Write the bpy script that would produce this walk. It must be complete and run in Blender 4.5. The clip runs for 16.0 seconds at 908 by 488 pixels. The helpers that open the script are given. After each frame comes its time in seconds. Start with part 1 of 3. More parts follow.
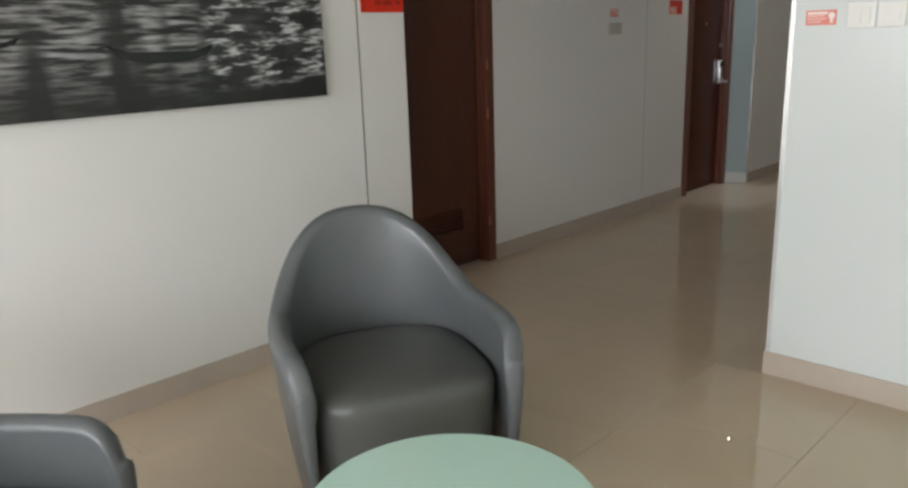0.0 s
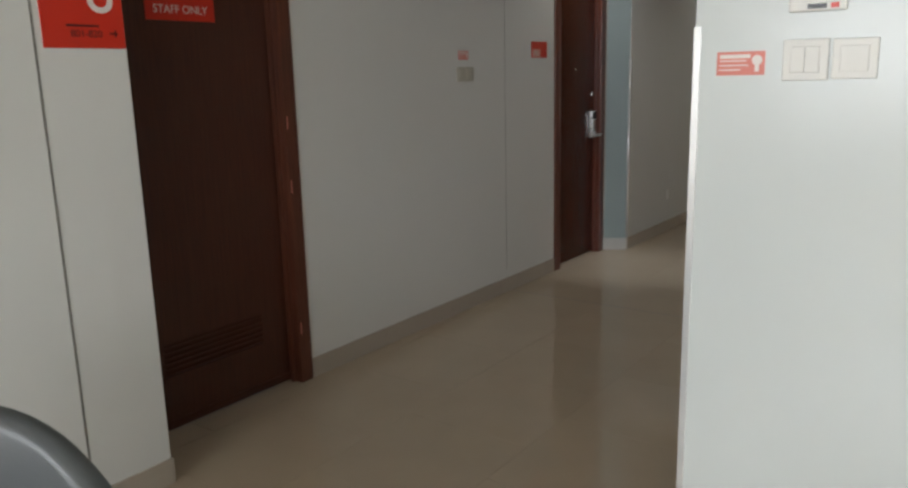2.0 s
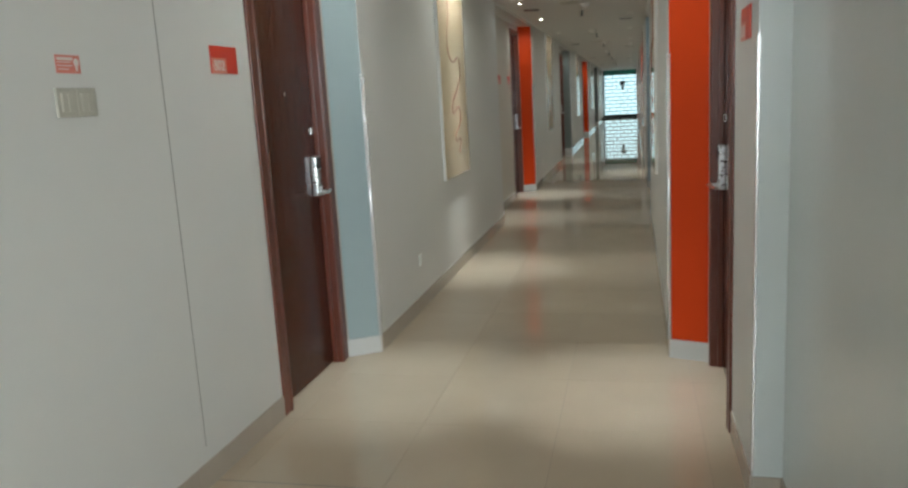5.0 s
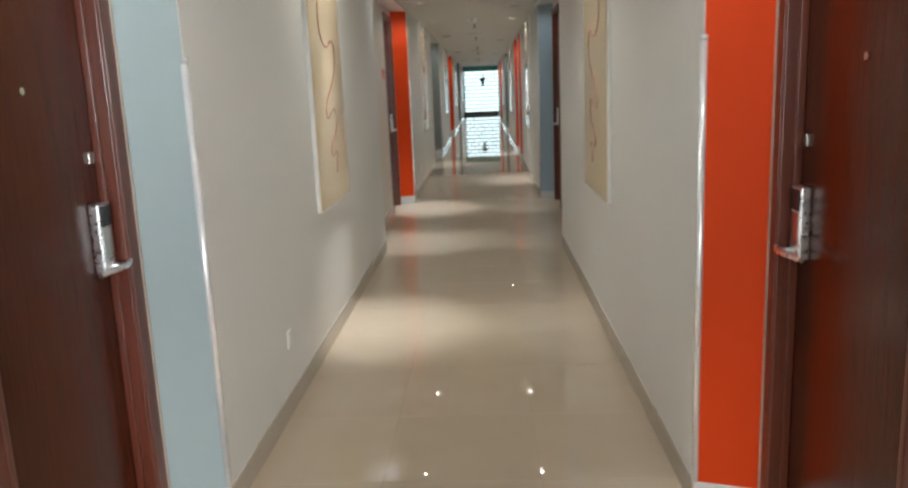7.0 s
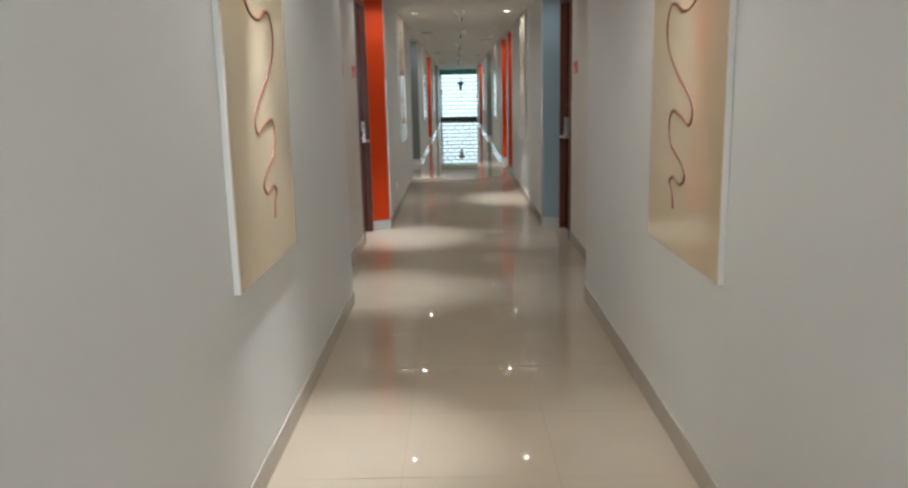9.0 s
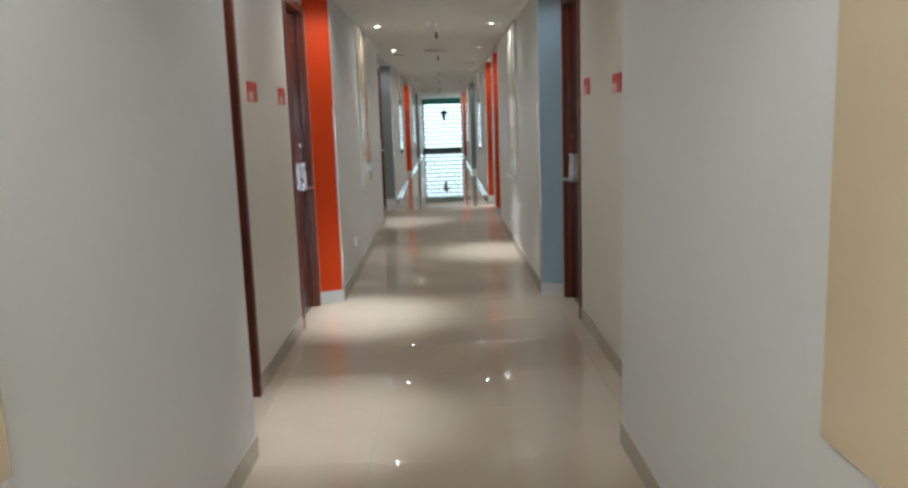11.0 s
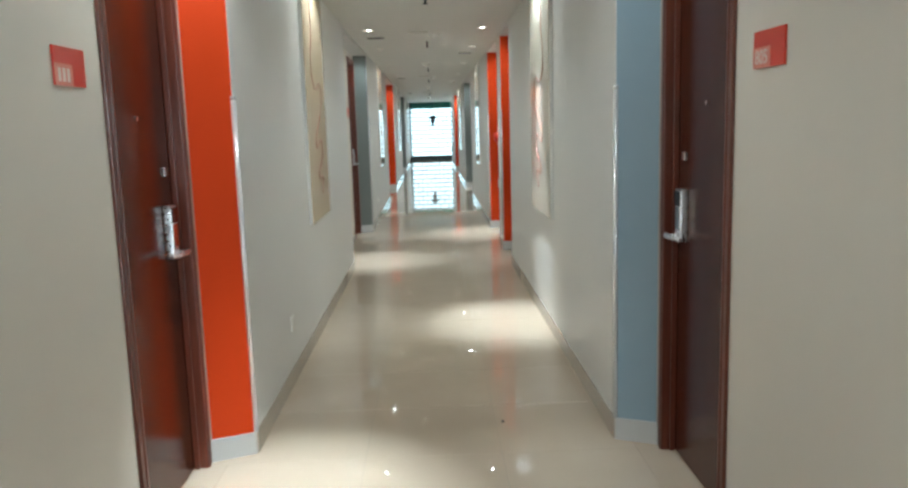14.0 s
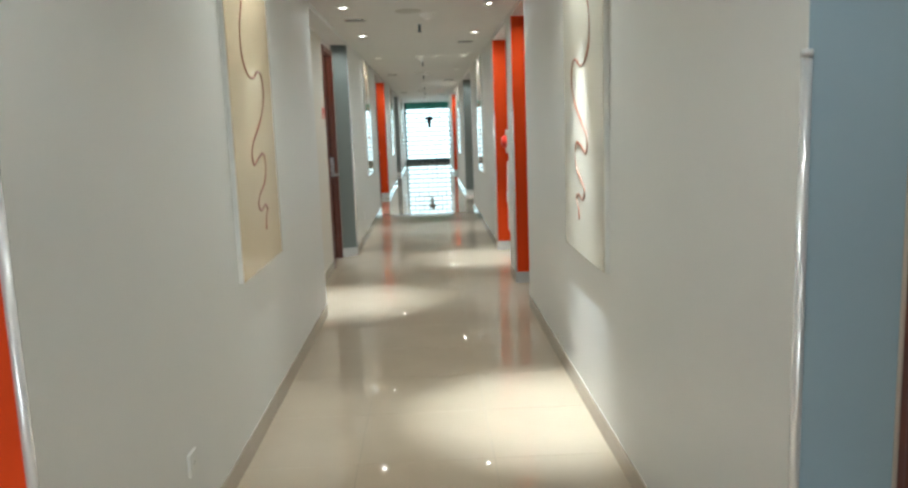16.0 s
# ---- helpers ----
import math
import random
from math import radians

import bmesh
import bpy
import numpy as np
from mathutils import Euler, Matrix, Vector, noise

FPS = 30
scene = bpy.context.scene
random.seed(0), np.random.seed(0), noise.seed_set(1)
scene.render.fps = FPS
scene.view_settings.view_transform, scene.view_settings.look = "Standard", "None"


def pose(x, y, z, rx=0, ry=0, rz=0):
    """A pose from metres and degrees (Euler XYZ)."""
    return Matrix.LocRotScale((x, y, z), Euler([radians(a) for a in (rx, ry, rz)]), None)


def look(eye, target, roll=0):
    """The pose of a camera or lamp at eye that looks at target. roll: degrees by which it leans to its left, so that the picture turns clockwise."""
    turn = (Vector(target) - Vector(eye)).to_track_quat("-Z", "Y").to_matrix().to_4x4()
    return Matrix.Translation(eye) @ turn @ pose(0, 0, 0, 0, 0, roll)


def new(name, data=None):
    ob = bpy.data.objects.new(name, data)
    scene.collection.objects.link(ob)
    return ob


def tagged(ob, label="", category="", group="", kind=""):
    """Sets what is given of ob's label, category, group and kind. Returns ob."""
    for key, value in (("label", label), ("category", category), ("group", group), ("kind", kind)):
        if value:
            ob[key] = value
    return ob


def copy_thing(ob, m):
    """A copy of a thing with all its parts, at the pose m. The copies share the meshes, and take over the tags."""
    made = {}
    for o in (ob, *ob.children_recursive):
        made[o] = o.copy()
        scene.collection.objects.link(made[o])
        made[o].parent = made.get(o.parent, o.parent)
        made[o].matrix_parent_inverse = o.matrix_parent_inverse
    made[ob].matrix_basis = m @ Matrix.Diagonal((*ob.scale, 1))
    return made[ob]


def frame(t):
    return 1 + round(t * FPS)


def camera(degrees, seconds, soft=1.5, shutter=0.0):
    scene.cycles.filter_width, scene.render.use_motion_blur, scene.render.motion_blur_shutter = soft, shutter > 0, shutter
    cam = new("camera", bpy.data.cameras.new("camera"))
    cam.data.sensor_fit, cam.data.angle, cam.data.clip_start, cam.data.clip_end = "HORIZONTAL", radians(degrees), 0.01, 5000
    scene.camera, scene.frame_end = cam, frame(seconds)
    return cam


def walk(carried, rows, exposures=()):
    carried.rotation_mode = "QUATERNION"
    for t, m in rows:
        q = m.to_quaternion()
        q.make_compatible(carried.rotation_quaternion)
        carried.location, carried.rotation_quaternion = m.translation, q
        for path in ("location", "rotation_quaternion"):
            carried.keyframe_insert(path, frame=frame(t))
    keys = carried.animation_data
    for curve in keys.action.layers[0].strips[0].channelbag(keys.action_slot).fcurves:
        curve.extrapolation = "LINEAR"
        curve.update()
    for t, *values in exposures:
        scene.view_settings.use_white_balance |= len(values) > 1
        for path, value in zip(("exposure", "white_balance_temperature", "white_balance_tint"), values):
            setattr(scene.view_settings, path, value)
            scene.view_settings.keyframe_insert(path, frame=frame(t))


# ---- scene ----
cam = camera(60.4, 16.0, soft=2.6)
PATH = [
    (0, (0.091, -0.154, 1.46), (-1.26, 1.229, 0.947), -1.9),
    (0.5, (-0.033, 0.15, 1.444), (-1.307, 1.602, 0.924), -1.9),
    (1, (-0.131, 0.461, 1.449), (-1.392, 1.921, 0.922), -2.0),
    (1.5, (-0.317, 0.766, 1.485), (-1.489, 2.317, 1.016), -1.3),
    (2, (-0.484, 1.081, 1.473), (-1.628, 2.667, 1.052), -1.4),
    (2.5, (-0.666, 1.414, 1.484), (-1.811, 3.002, 1.075), -1.5),
    (3, (-0.894, 1.699, 1.435), (-1.965, 3.35, 1.076), -1.3),
    (3.5, (-1.09, 2.042, 1.441), (-2.098, 3.735, 1.098), -1.1),
    (4, (-1.279, 2.361, 1.413), (-2.181, 4.113, 1.07), -1.3),
    (4.5, (-1.491, 2.692, 1.43), (-2.037, 4.581, 1.068), -1.5),
    (4.7, (-1.547, 2.814, 1.427), (-2.047, 4.716, 1.064), -2.3),
    (6.8, (-2.1, 4.485, 1.469), (-2.212, 6.442, 1.073), -2.6),
    (7, (-2.136, 4.673, 1.467), (-2.223, 6.632, 1.072), -2.4),
    (7.5, (-2.206, 5.089, 1.453), (-2.25, 7.05, 1.06), -2.1),
    (8, (-2.285, 5.535, 1.451), (-2.322, 7.496, 1.06), -1.8),
    (8.5, (-2.326, 5.994, 1.459), (-2.348, 7.955, 1.07), -1.2),
    (10.8, (-2.236, 8.199, 1.46), (-2.216, 10.169, 1.12), -2.0),
    (11, (-2.205, 8.437, 1.452), (-2.186, 10.412, 1.137), -1.9),
    (11.5, (-2.177, 8.902, 1.452), (-2.156, 10.88, 1.16), -1.6),
    (12, (-2.181, 9.421, 1.452), (-2.151, 11.399, 1.161), -1.3),
    (12.5, (-2.185, 9.926, 1.451), (-2.137, 11.902, 1.151), -1.9),
    (13, (-2.226, 10.412, 1.451), (-2.173, 12.389, 1.153), -1.7),
    (13.5, (-2.207, 10.898, 1.449), (-2.155, 12.875, 1.15), -1.8),
    (14, (-2.231, 11.354, 1.444), (-2.181, 13.33, 1.143), -1.7),
    (14.5, (-2.248, 11.817, 1.465), (-2.195, 13.794, 1.168), -1.5),
    (15, (-2.206, 12.261, 1.469), (-2.151, 14.238, 1.17), -1.6),
    (15.5, (-2.228, 12.73, 1.47), (-2.173, 14.707, 1.17), -1.7),
    (16, (-2.199, 13.16, 1.467), (-2.144, 15.137, 1.167), -2.1),
]
walk(cam, [(t, look(eye, target, roll)) for t, eye, target, roll in PATH],
     exposures=[(0.0, -0.93, 6500, 10), (1.5, -1.02, 6500, 10), (2.5, -1.12, 6500, 9), (3.4, -0.90, 6500, 10), (4.0, 0.02, 6250, 2), (4.7, 0.06, 6150, 1),
                (7.0, 0.52, 6400, 9), (7.5, 0.79, 6080, 3), (8.0, 0.76, 6150, 6), (8.5, 0.47, 6150, 9), (11.0, 0.70, 5950, 7), (11.5, 0.80, 6150, 7), (12.0, 0.84, 6450, 6),
                (12.5, 0.88, 6450, 7), (13.0, 1.02, 6200, 3), (13.5, 1.24, 5720, -1), (14.0, 1.10, 5780, 1), (14.5, 1.11, 6000, 2), (15.0, 1.22, 6000, 3),
                (15.5, 1.34, 5850, 1), (16.0, 1.17, 6000, 1)])

# ---- plan: metres, corridor runs along +y ----
XL, XR = -3.08, -1.45              # faces of the proud corridor walls
RL, RR = -3.255, -1.25             # faces of the recessed door bays
CEIL, SOFFIT = 2.45, 2.41
LOBBY_X, LOBBY_CEIL = -2.937, 2.8
COL_L, COL_R, COL_Y = -1.147, -0.57, 3.032
END_Y, END_L, END_R = 45.6, -3.13, -1.13        # the end window and the faces beside it
BASE_H = 0.10
#        start, end of each bay with the paint of its left and right return
BAYS = [(5.65, 7.178, "blue", "red"), (11.735, 14.745, "red", "slate"), (19.30, 22.26, "grey", "red"),
        (26.90, 29.90, "red", "grey"), (34.50, 37.50, "grey", "red")]

# ---- world, daylight, lamps ----
world = bpy.data.worlds.new("world")
scene.world = world
world.use_nodes = True
wn = world.node_tree.nodes
sky = wn.new("ShaderNodeTexSky")
sky.sky_type, sky.sun_disc, sky.sun_elevation, sky.sun_rotation = "NISHITA", False, radians(48), radians(180)
wn["Background"].inputs["Strength"].default_value = 0.10
world.node_tree.links.new(sky.outputs[0], wn["Background"].inputs["Color"])


def lamp(name, kind, m, energy, color, **more):
    data = bpy.data.lights.new(name, kind)
    data.energy, data.color = energy, color
    if kind == "AREA":
        data.shape, data.size, data.size_y = "RECTANGLE", more["size"], more["size_y"]
    if kind == "SPOT":
        data.spot_size, data.spot_blend, data.shadow_soft_size = radians(more["cone"]), more["blend"], 0.012
    if kind == "SUN":
        data.angle = radians(0.6)
    ob = new(name, data)
    ob.matrix_world = m
    return ob


lamp("sunlight", "SUN", look((-0.5, -9.0, 10), (-0.5, 0.0, 0)), 2.2, (1.0, 0.95, 0.88))
# the sky's light through the lobby window behind the start
lamp("window_light", "AREA", look((-0.2, -3.12, 1.75), (-0.2, 0.5, -1.4)), 440, (0.93, 0.965, 1.0), size=4.4, size_y=1.6)

# ---- materials ----


def material(name, color, rough=0.5, metal=0.0, vary=0.08, scale=6.0, bump=0.0, bump_scale=60.0, coat=0.0, stretch=(1, 1, 1), per_piece=0.0, spec=0.5):
    m = bpy.data.materials.new(name)
    m.use_nodes = True
    n, l = m.node_tree.nodes, m.node_tree.links
    b = n["Principled BSDF"]
    b.inputs["Metallic"].default_value = metal
    b.inputs["Coat Weight"].default_value = coat
    b.inputs["Coat Roughness"].default_value = 0.06
    b.inputs["Specular IOR Level"].default_value = spec
    co = n.new("ShaderNodeTexCoord")
    mp = n.new("ShaderNodeMapping")
    mp.inputs["Scale"].default_value = stretch
    l.new(co.outputs["Object"], mp.inputs["Vector"])
    big, fine = n.new("ShaderNodeTexNoise"), n.new("ShaderNodeTexNoise")
    big.inputs["Scale"].default_value, big.inputs["Detail"].default_value = scale, 5
    fine.inputs["Scale"].default_value, fine.inputs["Detail"].default_value = bump_scale, 3
    l.new(mp.outputs[0], big.inputs["Vector"])
    l.new(mp.outputs[0], fine.inputs["Vector"])
    mix = n.new("ShaderNodeMix")
    mix.data_type = "RGBA"
    mix.inputs["A"].default_value = (*[c * (1 - vary) for c in color], 1)
    mix.inputs["B"].default_value = (*[min(1, c * (1 + vary)) for c in color], 1)
    l.new(big.outputs[0], mix.inputs["Factor"])
    out = mix.outputs["Result"]
    if per_piece:
        info = n.new("ShaderNodeObjectInfo")
        hue = n.new("ShaderNodeHueSaturation")
        mr = n.new("ShaderNodeMapRange")
        mr.inputs["To Min"].default_value, mr.inputs["To Max"].default_value = 1 - per_piece, 1 + per_piece
        l.new(info.outputs["Random"], mr.inputs["Value"])
        l.new(mr.outputs[0], hue.inputs["Value"])
        l.new(out, hue.inputs["Color"])
        out = hue.outputs[0]
    l.new(out, b.inputs["Base Color"])
    mr = n.new("ShaderNodeMapRange")
    mr.inputs["To Min"].default_value, mr.inputs["To Max"].default_value = rough * 0.85, min(1, rough * 1.15)
    l.new(fine.outputs[0], mr.inputs["Value"])
    l.new(mr.outputs[0], b.inputs["Roughness"])
    if bump:
        bp = n.new("ShaderNodeBump")
        bp.inputs["Strength"].default_value, bp.inputs["Distance"].default_value = bump, 0.002
        l.new(fine.outputs[0], bp.inputs["Height"])
        l.new(bp.outputs[0], b.inputs["Normal"])
    return m


def wood(name, dark, light, rough, coat):
    """Stained veneer with upright grain."""
    m = material(name, dark, rough, vary=0.0, coat=coat, bump=0.12, bump_scale=70, stretch=(9, 9, 0.5))
    n, l = m.node_tree.nodes, m.node_tree.links
    co, mp = n.new("ShaderNodeTexCoord"), n.new("ShaderNodeMapping")
    mp.inputs["Scale"].default_value = (34, 34, 1.2)
    grain, ramp = n.new("ShaderNodeTexNoise"), n.new("ShaderNodeValToRGB")
    grain.inputs["Scale"].default_value, grain.inputs["Detail"].default_value = 3.0, 8
    grain.inputs["Distortion"].default_value = 0.6
    ramp.color_ramp.elements[0].position, ramp.color_ramp.elements[1].position = 0.3, 0.75
    ramp.color_ramp.elements[0].color, ramp.color_ramp.elements[1].color = (*dark, 1), (*light, 1)
    l.new(co.outputs["Object"], mp.inputs["Vector"])
    l.new(mp.outputs[0], grain.inputs["Vector"])
    l.new(grain.outputs[0], ramp.inputs["Fac"])
    l.new(ramp.outputs[0], n["Principled BSDF"].inputs["Base Color"])
    return m


def glow(name, color, strength):
    m = bpy.data.materials.new(name)
    m.use_nodes = True
    b = m.node_tree.nodes["Principled BSDF"]
    b.inputs["Base Color"].default_value = (*color, 1)
    b.inputs["Emission Color"].default_value = (*color, 1)
    b.inputs["Emission Strength"].default_value = strength
    return m


PAINT = material("wall_paint", (0.73, 0.725, 0.70), 0.42, vary=0.03, scale=1.3, bump=0.08, bump_scale=220)
GLOSS_PAINT = material("gloss_wall_paint", (0.63, 0.665, 0.655), 0.22, vary=0.02, scale=1.5, bump=0.03, bump_scale=40)
CEIL_PAINT = material("ceiling_paint", (0.74, 0.73, 0.69), 0.6, vary=0.03, scale=1.0, bump=0.05, bump_scale=160)
BAY_PAINT = material("cream_bay_paint", (0.72, 0.68, 0.60), 0.42, vary=0.03, scale=1.3, bump=0.08, bump_scale=220)
RETURN = {
    "blue": material("blue_grey_paint", (0.31, 0.38, 0.39), 0.35, vary=0.04, scale=2, bump=0.05, bump_scale=180),
    "slate": material("slate_blue_paint", (0.285, 0.385, 0.455), 0.35, vary=0.04, scale=2, bump=0.05, bump_scale=180),
    "grey": material("grey_green_paint", (0.16, 0.18, 0.17), 0.35, vary=0.04, scale=2, bump=0.05, bump_scale=180),
    "red": material("red_paint", (0.62, 0.054, 0.007), 0.5, vary=0.04, scale=2, bump=0.05, bump_scale=180, spec=0.12),
}
WORDS = {"blue": "blue-grey", "slate": "slate blue", "grey": "dark grey-green", "red": "bright red"}
MAHOGANY = wood("mahogany_stain", (0.052, 0.0108, 0.0046), (0.080, 0.017, 0.0072), 0.12, 0.0)
MAHOGANY.node_tree.nodes["Principled BSDF"].inputs["Specular IOR Level"].default_value = 0.22
FRAME_WOOD = wood("frame_stain", (0.092, 0.022, 0.0118), (0.160, 0.040, 0.0205), 0.30, 0.12)
BROWN_WOOD = wood("brown_door_stain", (0.060, 0.018, 0.010), (0.095, 0.030, 0.015), 0.35, 0.1)
BROWN_FRAME = wood("brown_frame_stain", (0.085, 0.026, 0.014), (0.15, 0.046, 0.024), 0.35, 0.1)
TILE = material("polished_floor_tile", (0.50, 0.405, 0.302), 0.014, vary=0.06, scale=3.5, bump_scale=25, per_piece=0.02, spec=0.5)
GROUT = material("floor_grout", (0.34, 0.29, 0.225), 0.7, vary=0.2, scale=20)
SKIRT = material("skirting_tile", (0.46, 0.40, 0.335), 0.05, vary=0.05, scale=4, per_piece=0.03)
STEEL = material("brushed_steel", (0.62, 0.62, 0.60), 0.25, 1.0, vary=0.06, scale=30)
CHROME = material("satin_chrome", (0.80, 0.82, 0.84), 0.28, 1.0, vary=0.05, scale=30)
BLACK = material("black_plastic", (0.015, 0.015, 0.017), 0.25, vary=0.1)
GUARD = material("white_steel", (0.80, 0.79, 0.76), 0.3, vary=0.03)
ANGLE = material("polished_corner_angle", (0.90, 0.91, 0.92), 0.20, 0.5, vary=0.03)
SEALANT = material("aged_sealant", (0.52, 0.45, 0.38), 0.45, vary=0.08, scale=9)
IVORY = material("aged_ivory_plastic", (0.50, 0.48, 0.41), 0.4, vary=0.05)
PALE_SKIRT = material("pale_skirting_tile", (0.58, 0.58, 0.56), 0.25, vary=0.04, scale=4)
PLASTIC = material("white_plastic", (0.74, 0.73, 0.69), 0.35, vary=0.03)
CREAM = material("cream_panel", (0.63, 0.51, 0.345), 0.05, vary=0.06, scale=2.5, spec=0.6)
# same cream, with the glare on the later +x panels put into its colour
GLARE_CREAM = material("glare_cream_panel", (0.70, 0.66, 0.56), 0.05, vary=0.05, scale=2.5, spec=0.6)
BOARD = material("white_board_edge", (0.78, 0.77, 0.74), 0.35, vary=0.03)
RUST = material("rust_red_line", (0.21, 0.060, 0.024), 0.5, vary=0.25, scale=12)
SIGN_RED = material("red_sign", (0.62, 0.032, 0.014), 0.3, vary=0.05)
SIGN_PALE = material("pale_sign_square", (0.70, 0.25, 0.19), 0.35, vary=0.1, scale=60)
SIGN_WHITE = material("sign_white", (0.8, 0.72, 0.68), 0.4, vary=0.05)
SIGN_DARK = material("sign_dark_print", (0.08, 0.01, 0.01), 0.4, vary=0.1)
LABEL_RED = material("label_red", (0.68, 0.21, 0.17), 0.4, vary=0.05)
LEATHER = material("grey_leatherette", (0.100, 0.108, 0.112), 0.32, vary=0.12, scale=5, bump=0.25, bump_scale=260)
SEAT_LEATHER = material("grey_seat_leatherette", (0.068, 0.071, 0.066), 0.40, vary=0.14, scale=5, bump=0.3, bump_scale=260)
MINT = material("mint_tabletop", (0.42, 0.60, 0.52), 0.12, vary=0.03, scale=3, spec=0.6)
GREEN = material("green_laminate", (0.22, 0.52, 0.32), 0.25, vary=0.05)
DARK_METAL = material("dark_window_frame", (0.02, 0.035, 0.035), 0.4, vary=0.1)
LATTICE = material("lattice_blocks", (0.045, 0.06, 0.06), 0.7, vary=0.15, scale=9)
FLARE = glow("lamp_face", (1.0, 0.95, 0.86), 48)
OUTSIDE = glow("bright_haze", (0.74, 0.96, 1.0), 0.60)
SEAM = material("joint_line", (0.20, 0.19, 0.17), 0.6, vary=0.1)


def photo_material():
    """Black and white print of a harbour: streaked water, dark quay, bright boats and their glints."""
    m = material("harbour_print", (0.03, 0.03, 0.03), 0.4, vary=0.0)
    n, l = m.node_tree.nodes, m.node_tree.links
    co = n.new("ShaderNodeTexCoord")
    sep = n.new("ShaderNodeSeparateXYZ")
    l.new(co.outputs["Object"], sep.inputs[0])

    def noise_of(scale, stretch, detail=6):
        mp, t = n.new("ShaderNodeMapping"), n.new("ShaderNodeTexNoise")
        mp.inputs["Scale"].default_value = stretch
        t.inputs["Scale"].default_value, t.inputs["Detail"].default_value = scale, detail
        l.new(co.outputs["Object"], mp.inputs["Vector"])
        l.new(mp.outputs[0], t.inputs["Vector"])
        return t.outputs[0]

    def ramp(value, a, b, lo, hi):
        r = n.new("ShaderNodeMapRange")
        r.inputs["From Min"].default_value, r.inputs["From Max"].default_value = a, b
        r.inputs["To Min"].default_value, r.inputs["To Max"].default_value = lo, hi
        l.new(value, r.inputs["Value"])
        return r.outputs[0]

    def times(a, b, op="MULTIPLY"):
        t = n.new("ShaderNodeMath")
        t.operation = op
        l.new(a, t.inputs[0])
        l.new(b, t.inputs[1])
        return t.outputs[0]

    ripples = ramp(noise_of(8, (1, 0.8, 7)), 0.42, 0.66, 0.0, 0.34)          # flat glints on the water
    columns = ramp(noise_of(2.2, (1, 2.2, 0.25), 2), 0.44, 0.58, 0.06, 1.0)     # upright reflections
    water = times(ripples, columns)
    boats = times(ramp(noise_of(8, (1, 0.9, 3.4), 7), 0.49, 0.60, 0.0, 0.5), ramp(noise_of(24, (1, 0.6, 3.0), 4), 0.40, 0.58, 0.06, 1.0))   # busy quay
    quay = times(ramp(sep.outputs["Z"], 0.05, 0.12, 0.0, 1.0), ramp(sep.outputs["Y"], 0.36, 0.42, 0.0, 1.0))
    upper = times(ramp(sep.outputs["Z"], 0.04, 0.24, 0.08, 1.0), ramp(sep.outputs["Y"], 0.34, 0.42, 1.0, 0.15))
    total = times(times(water, upper), times(boats, quay), "ADD")
    base = n.new("ShaderNodeMath")
    base.operation = "ADD"
    base.inputs[1].default_value = 0.016
    l.new(total, base.inputs[0])
    mix = n.new("ShaderNodeCombineColor")
    for k in ("Red", "Green", "Blue"):
        l.new(base.outputs[0], mix.inputs[k])
    l.new(mix.outputs[0], n["Principled BSDF"].inputs["Base Color"])
    return m


PRINT = photo_material()

# ---- building helpers ----


def box(bm, x0, x1, y0, y1, z0, z1, bevel=0.0):
    m = Matrix.Translation(((x0 + x1) / 2, (y0 + y1) / 2, (z0 + z1) / 2)) @ Matrix.Diagonal((abs(x1 - x0), abs(y1 - y0), abs(z1 - z0), 1))
    g = bmesh.ops.create_cube(bm, size=1, matrix=m)
    if bevel:
        es = list({e for v in g["verts"] for e in v.link_edges})
        bmesh.ops.bevel(bm, geom=es, offset=bevel, segments=2, affect="EDGES", profile=0.6)
    return bm


def tube(bm, p, q, r0, r1=None, sides=20):
    p, q = Vector(p), Vector(q)
    m = Matrix.Translation((p + q) / 2) @ (q - p).to_track_quat("Z", "Y").to_matrix().to_4x4()
    bmesh.ops.create_cone(bm, cap_ends=True, segments=sides, radius1=r0, radius2=r0 if r1 is None else r1, depth=(q - p).length, matrix=m)
    return bm


def mesh_of(name, bm, mat, smooth=False):
    me = bpy.data.meshes.new(name)
    bmesh.ops.recalc_face_normals(bm, faces=bm.faces)
    bm.to_mesh(me)
    bm.free()
    me.materials.append(mat)
    if smooth:
        for p in me.polygons:
            p.use_smooth = True
    return me


def part(name, bm, mat, parent=None, label="", smooth=False):
    ob = new(name, mesh_of(name, bm, mat, smooth))
    if parent:
        ob.parent = parent
    if label:
        ob["label"] = label
    return ob


def solid(name, mat, label, category, *dims, bevel=0.0):
    return tagged(part(name, box(bmesh.new(), *dims, bevel=bevel), mat), label, category, kind="structure")


def thing(name, label, category, m, group="", kind=""):
    ob = new(name)
    ob.matrix_world = m
    return tagged(ob, label, category, group, kind)


def lettering(text, size, mat, parent, m, name="lettering"):
    cu = bpy.data.curves.new(name, "FONT")
    cu.body, cu.size, cu.extrude, cu.align_x, cu.align_y = text, size, 0.0006, "CENTER", "CENTER"
    tmp = bpy.data.objects.new(name, cu)
    me = bpy.data.meshes.new_from_object(tmp)
    bpy.data.objects.remove(tmp)
    me.materials.clear()
    me.materials.append(mat)
    ob = new(name, me)
    ob.parent, ob.matrix_local = parent, m
    return ob


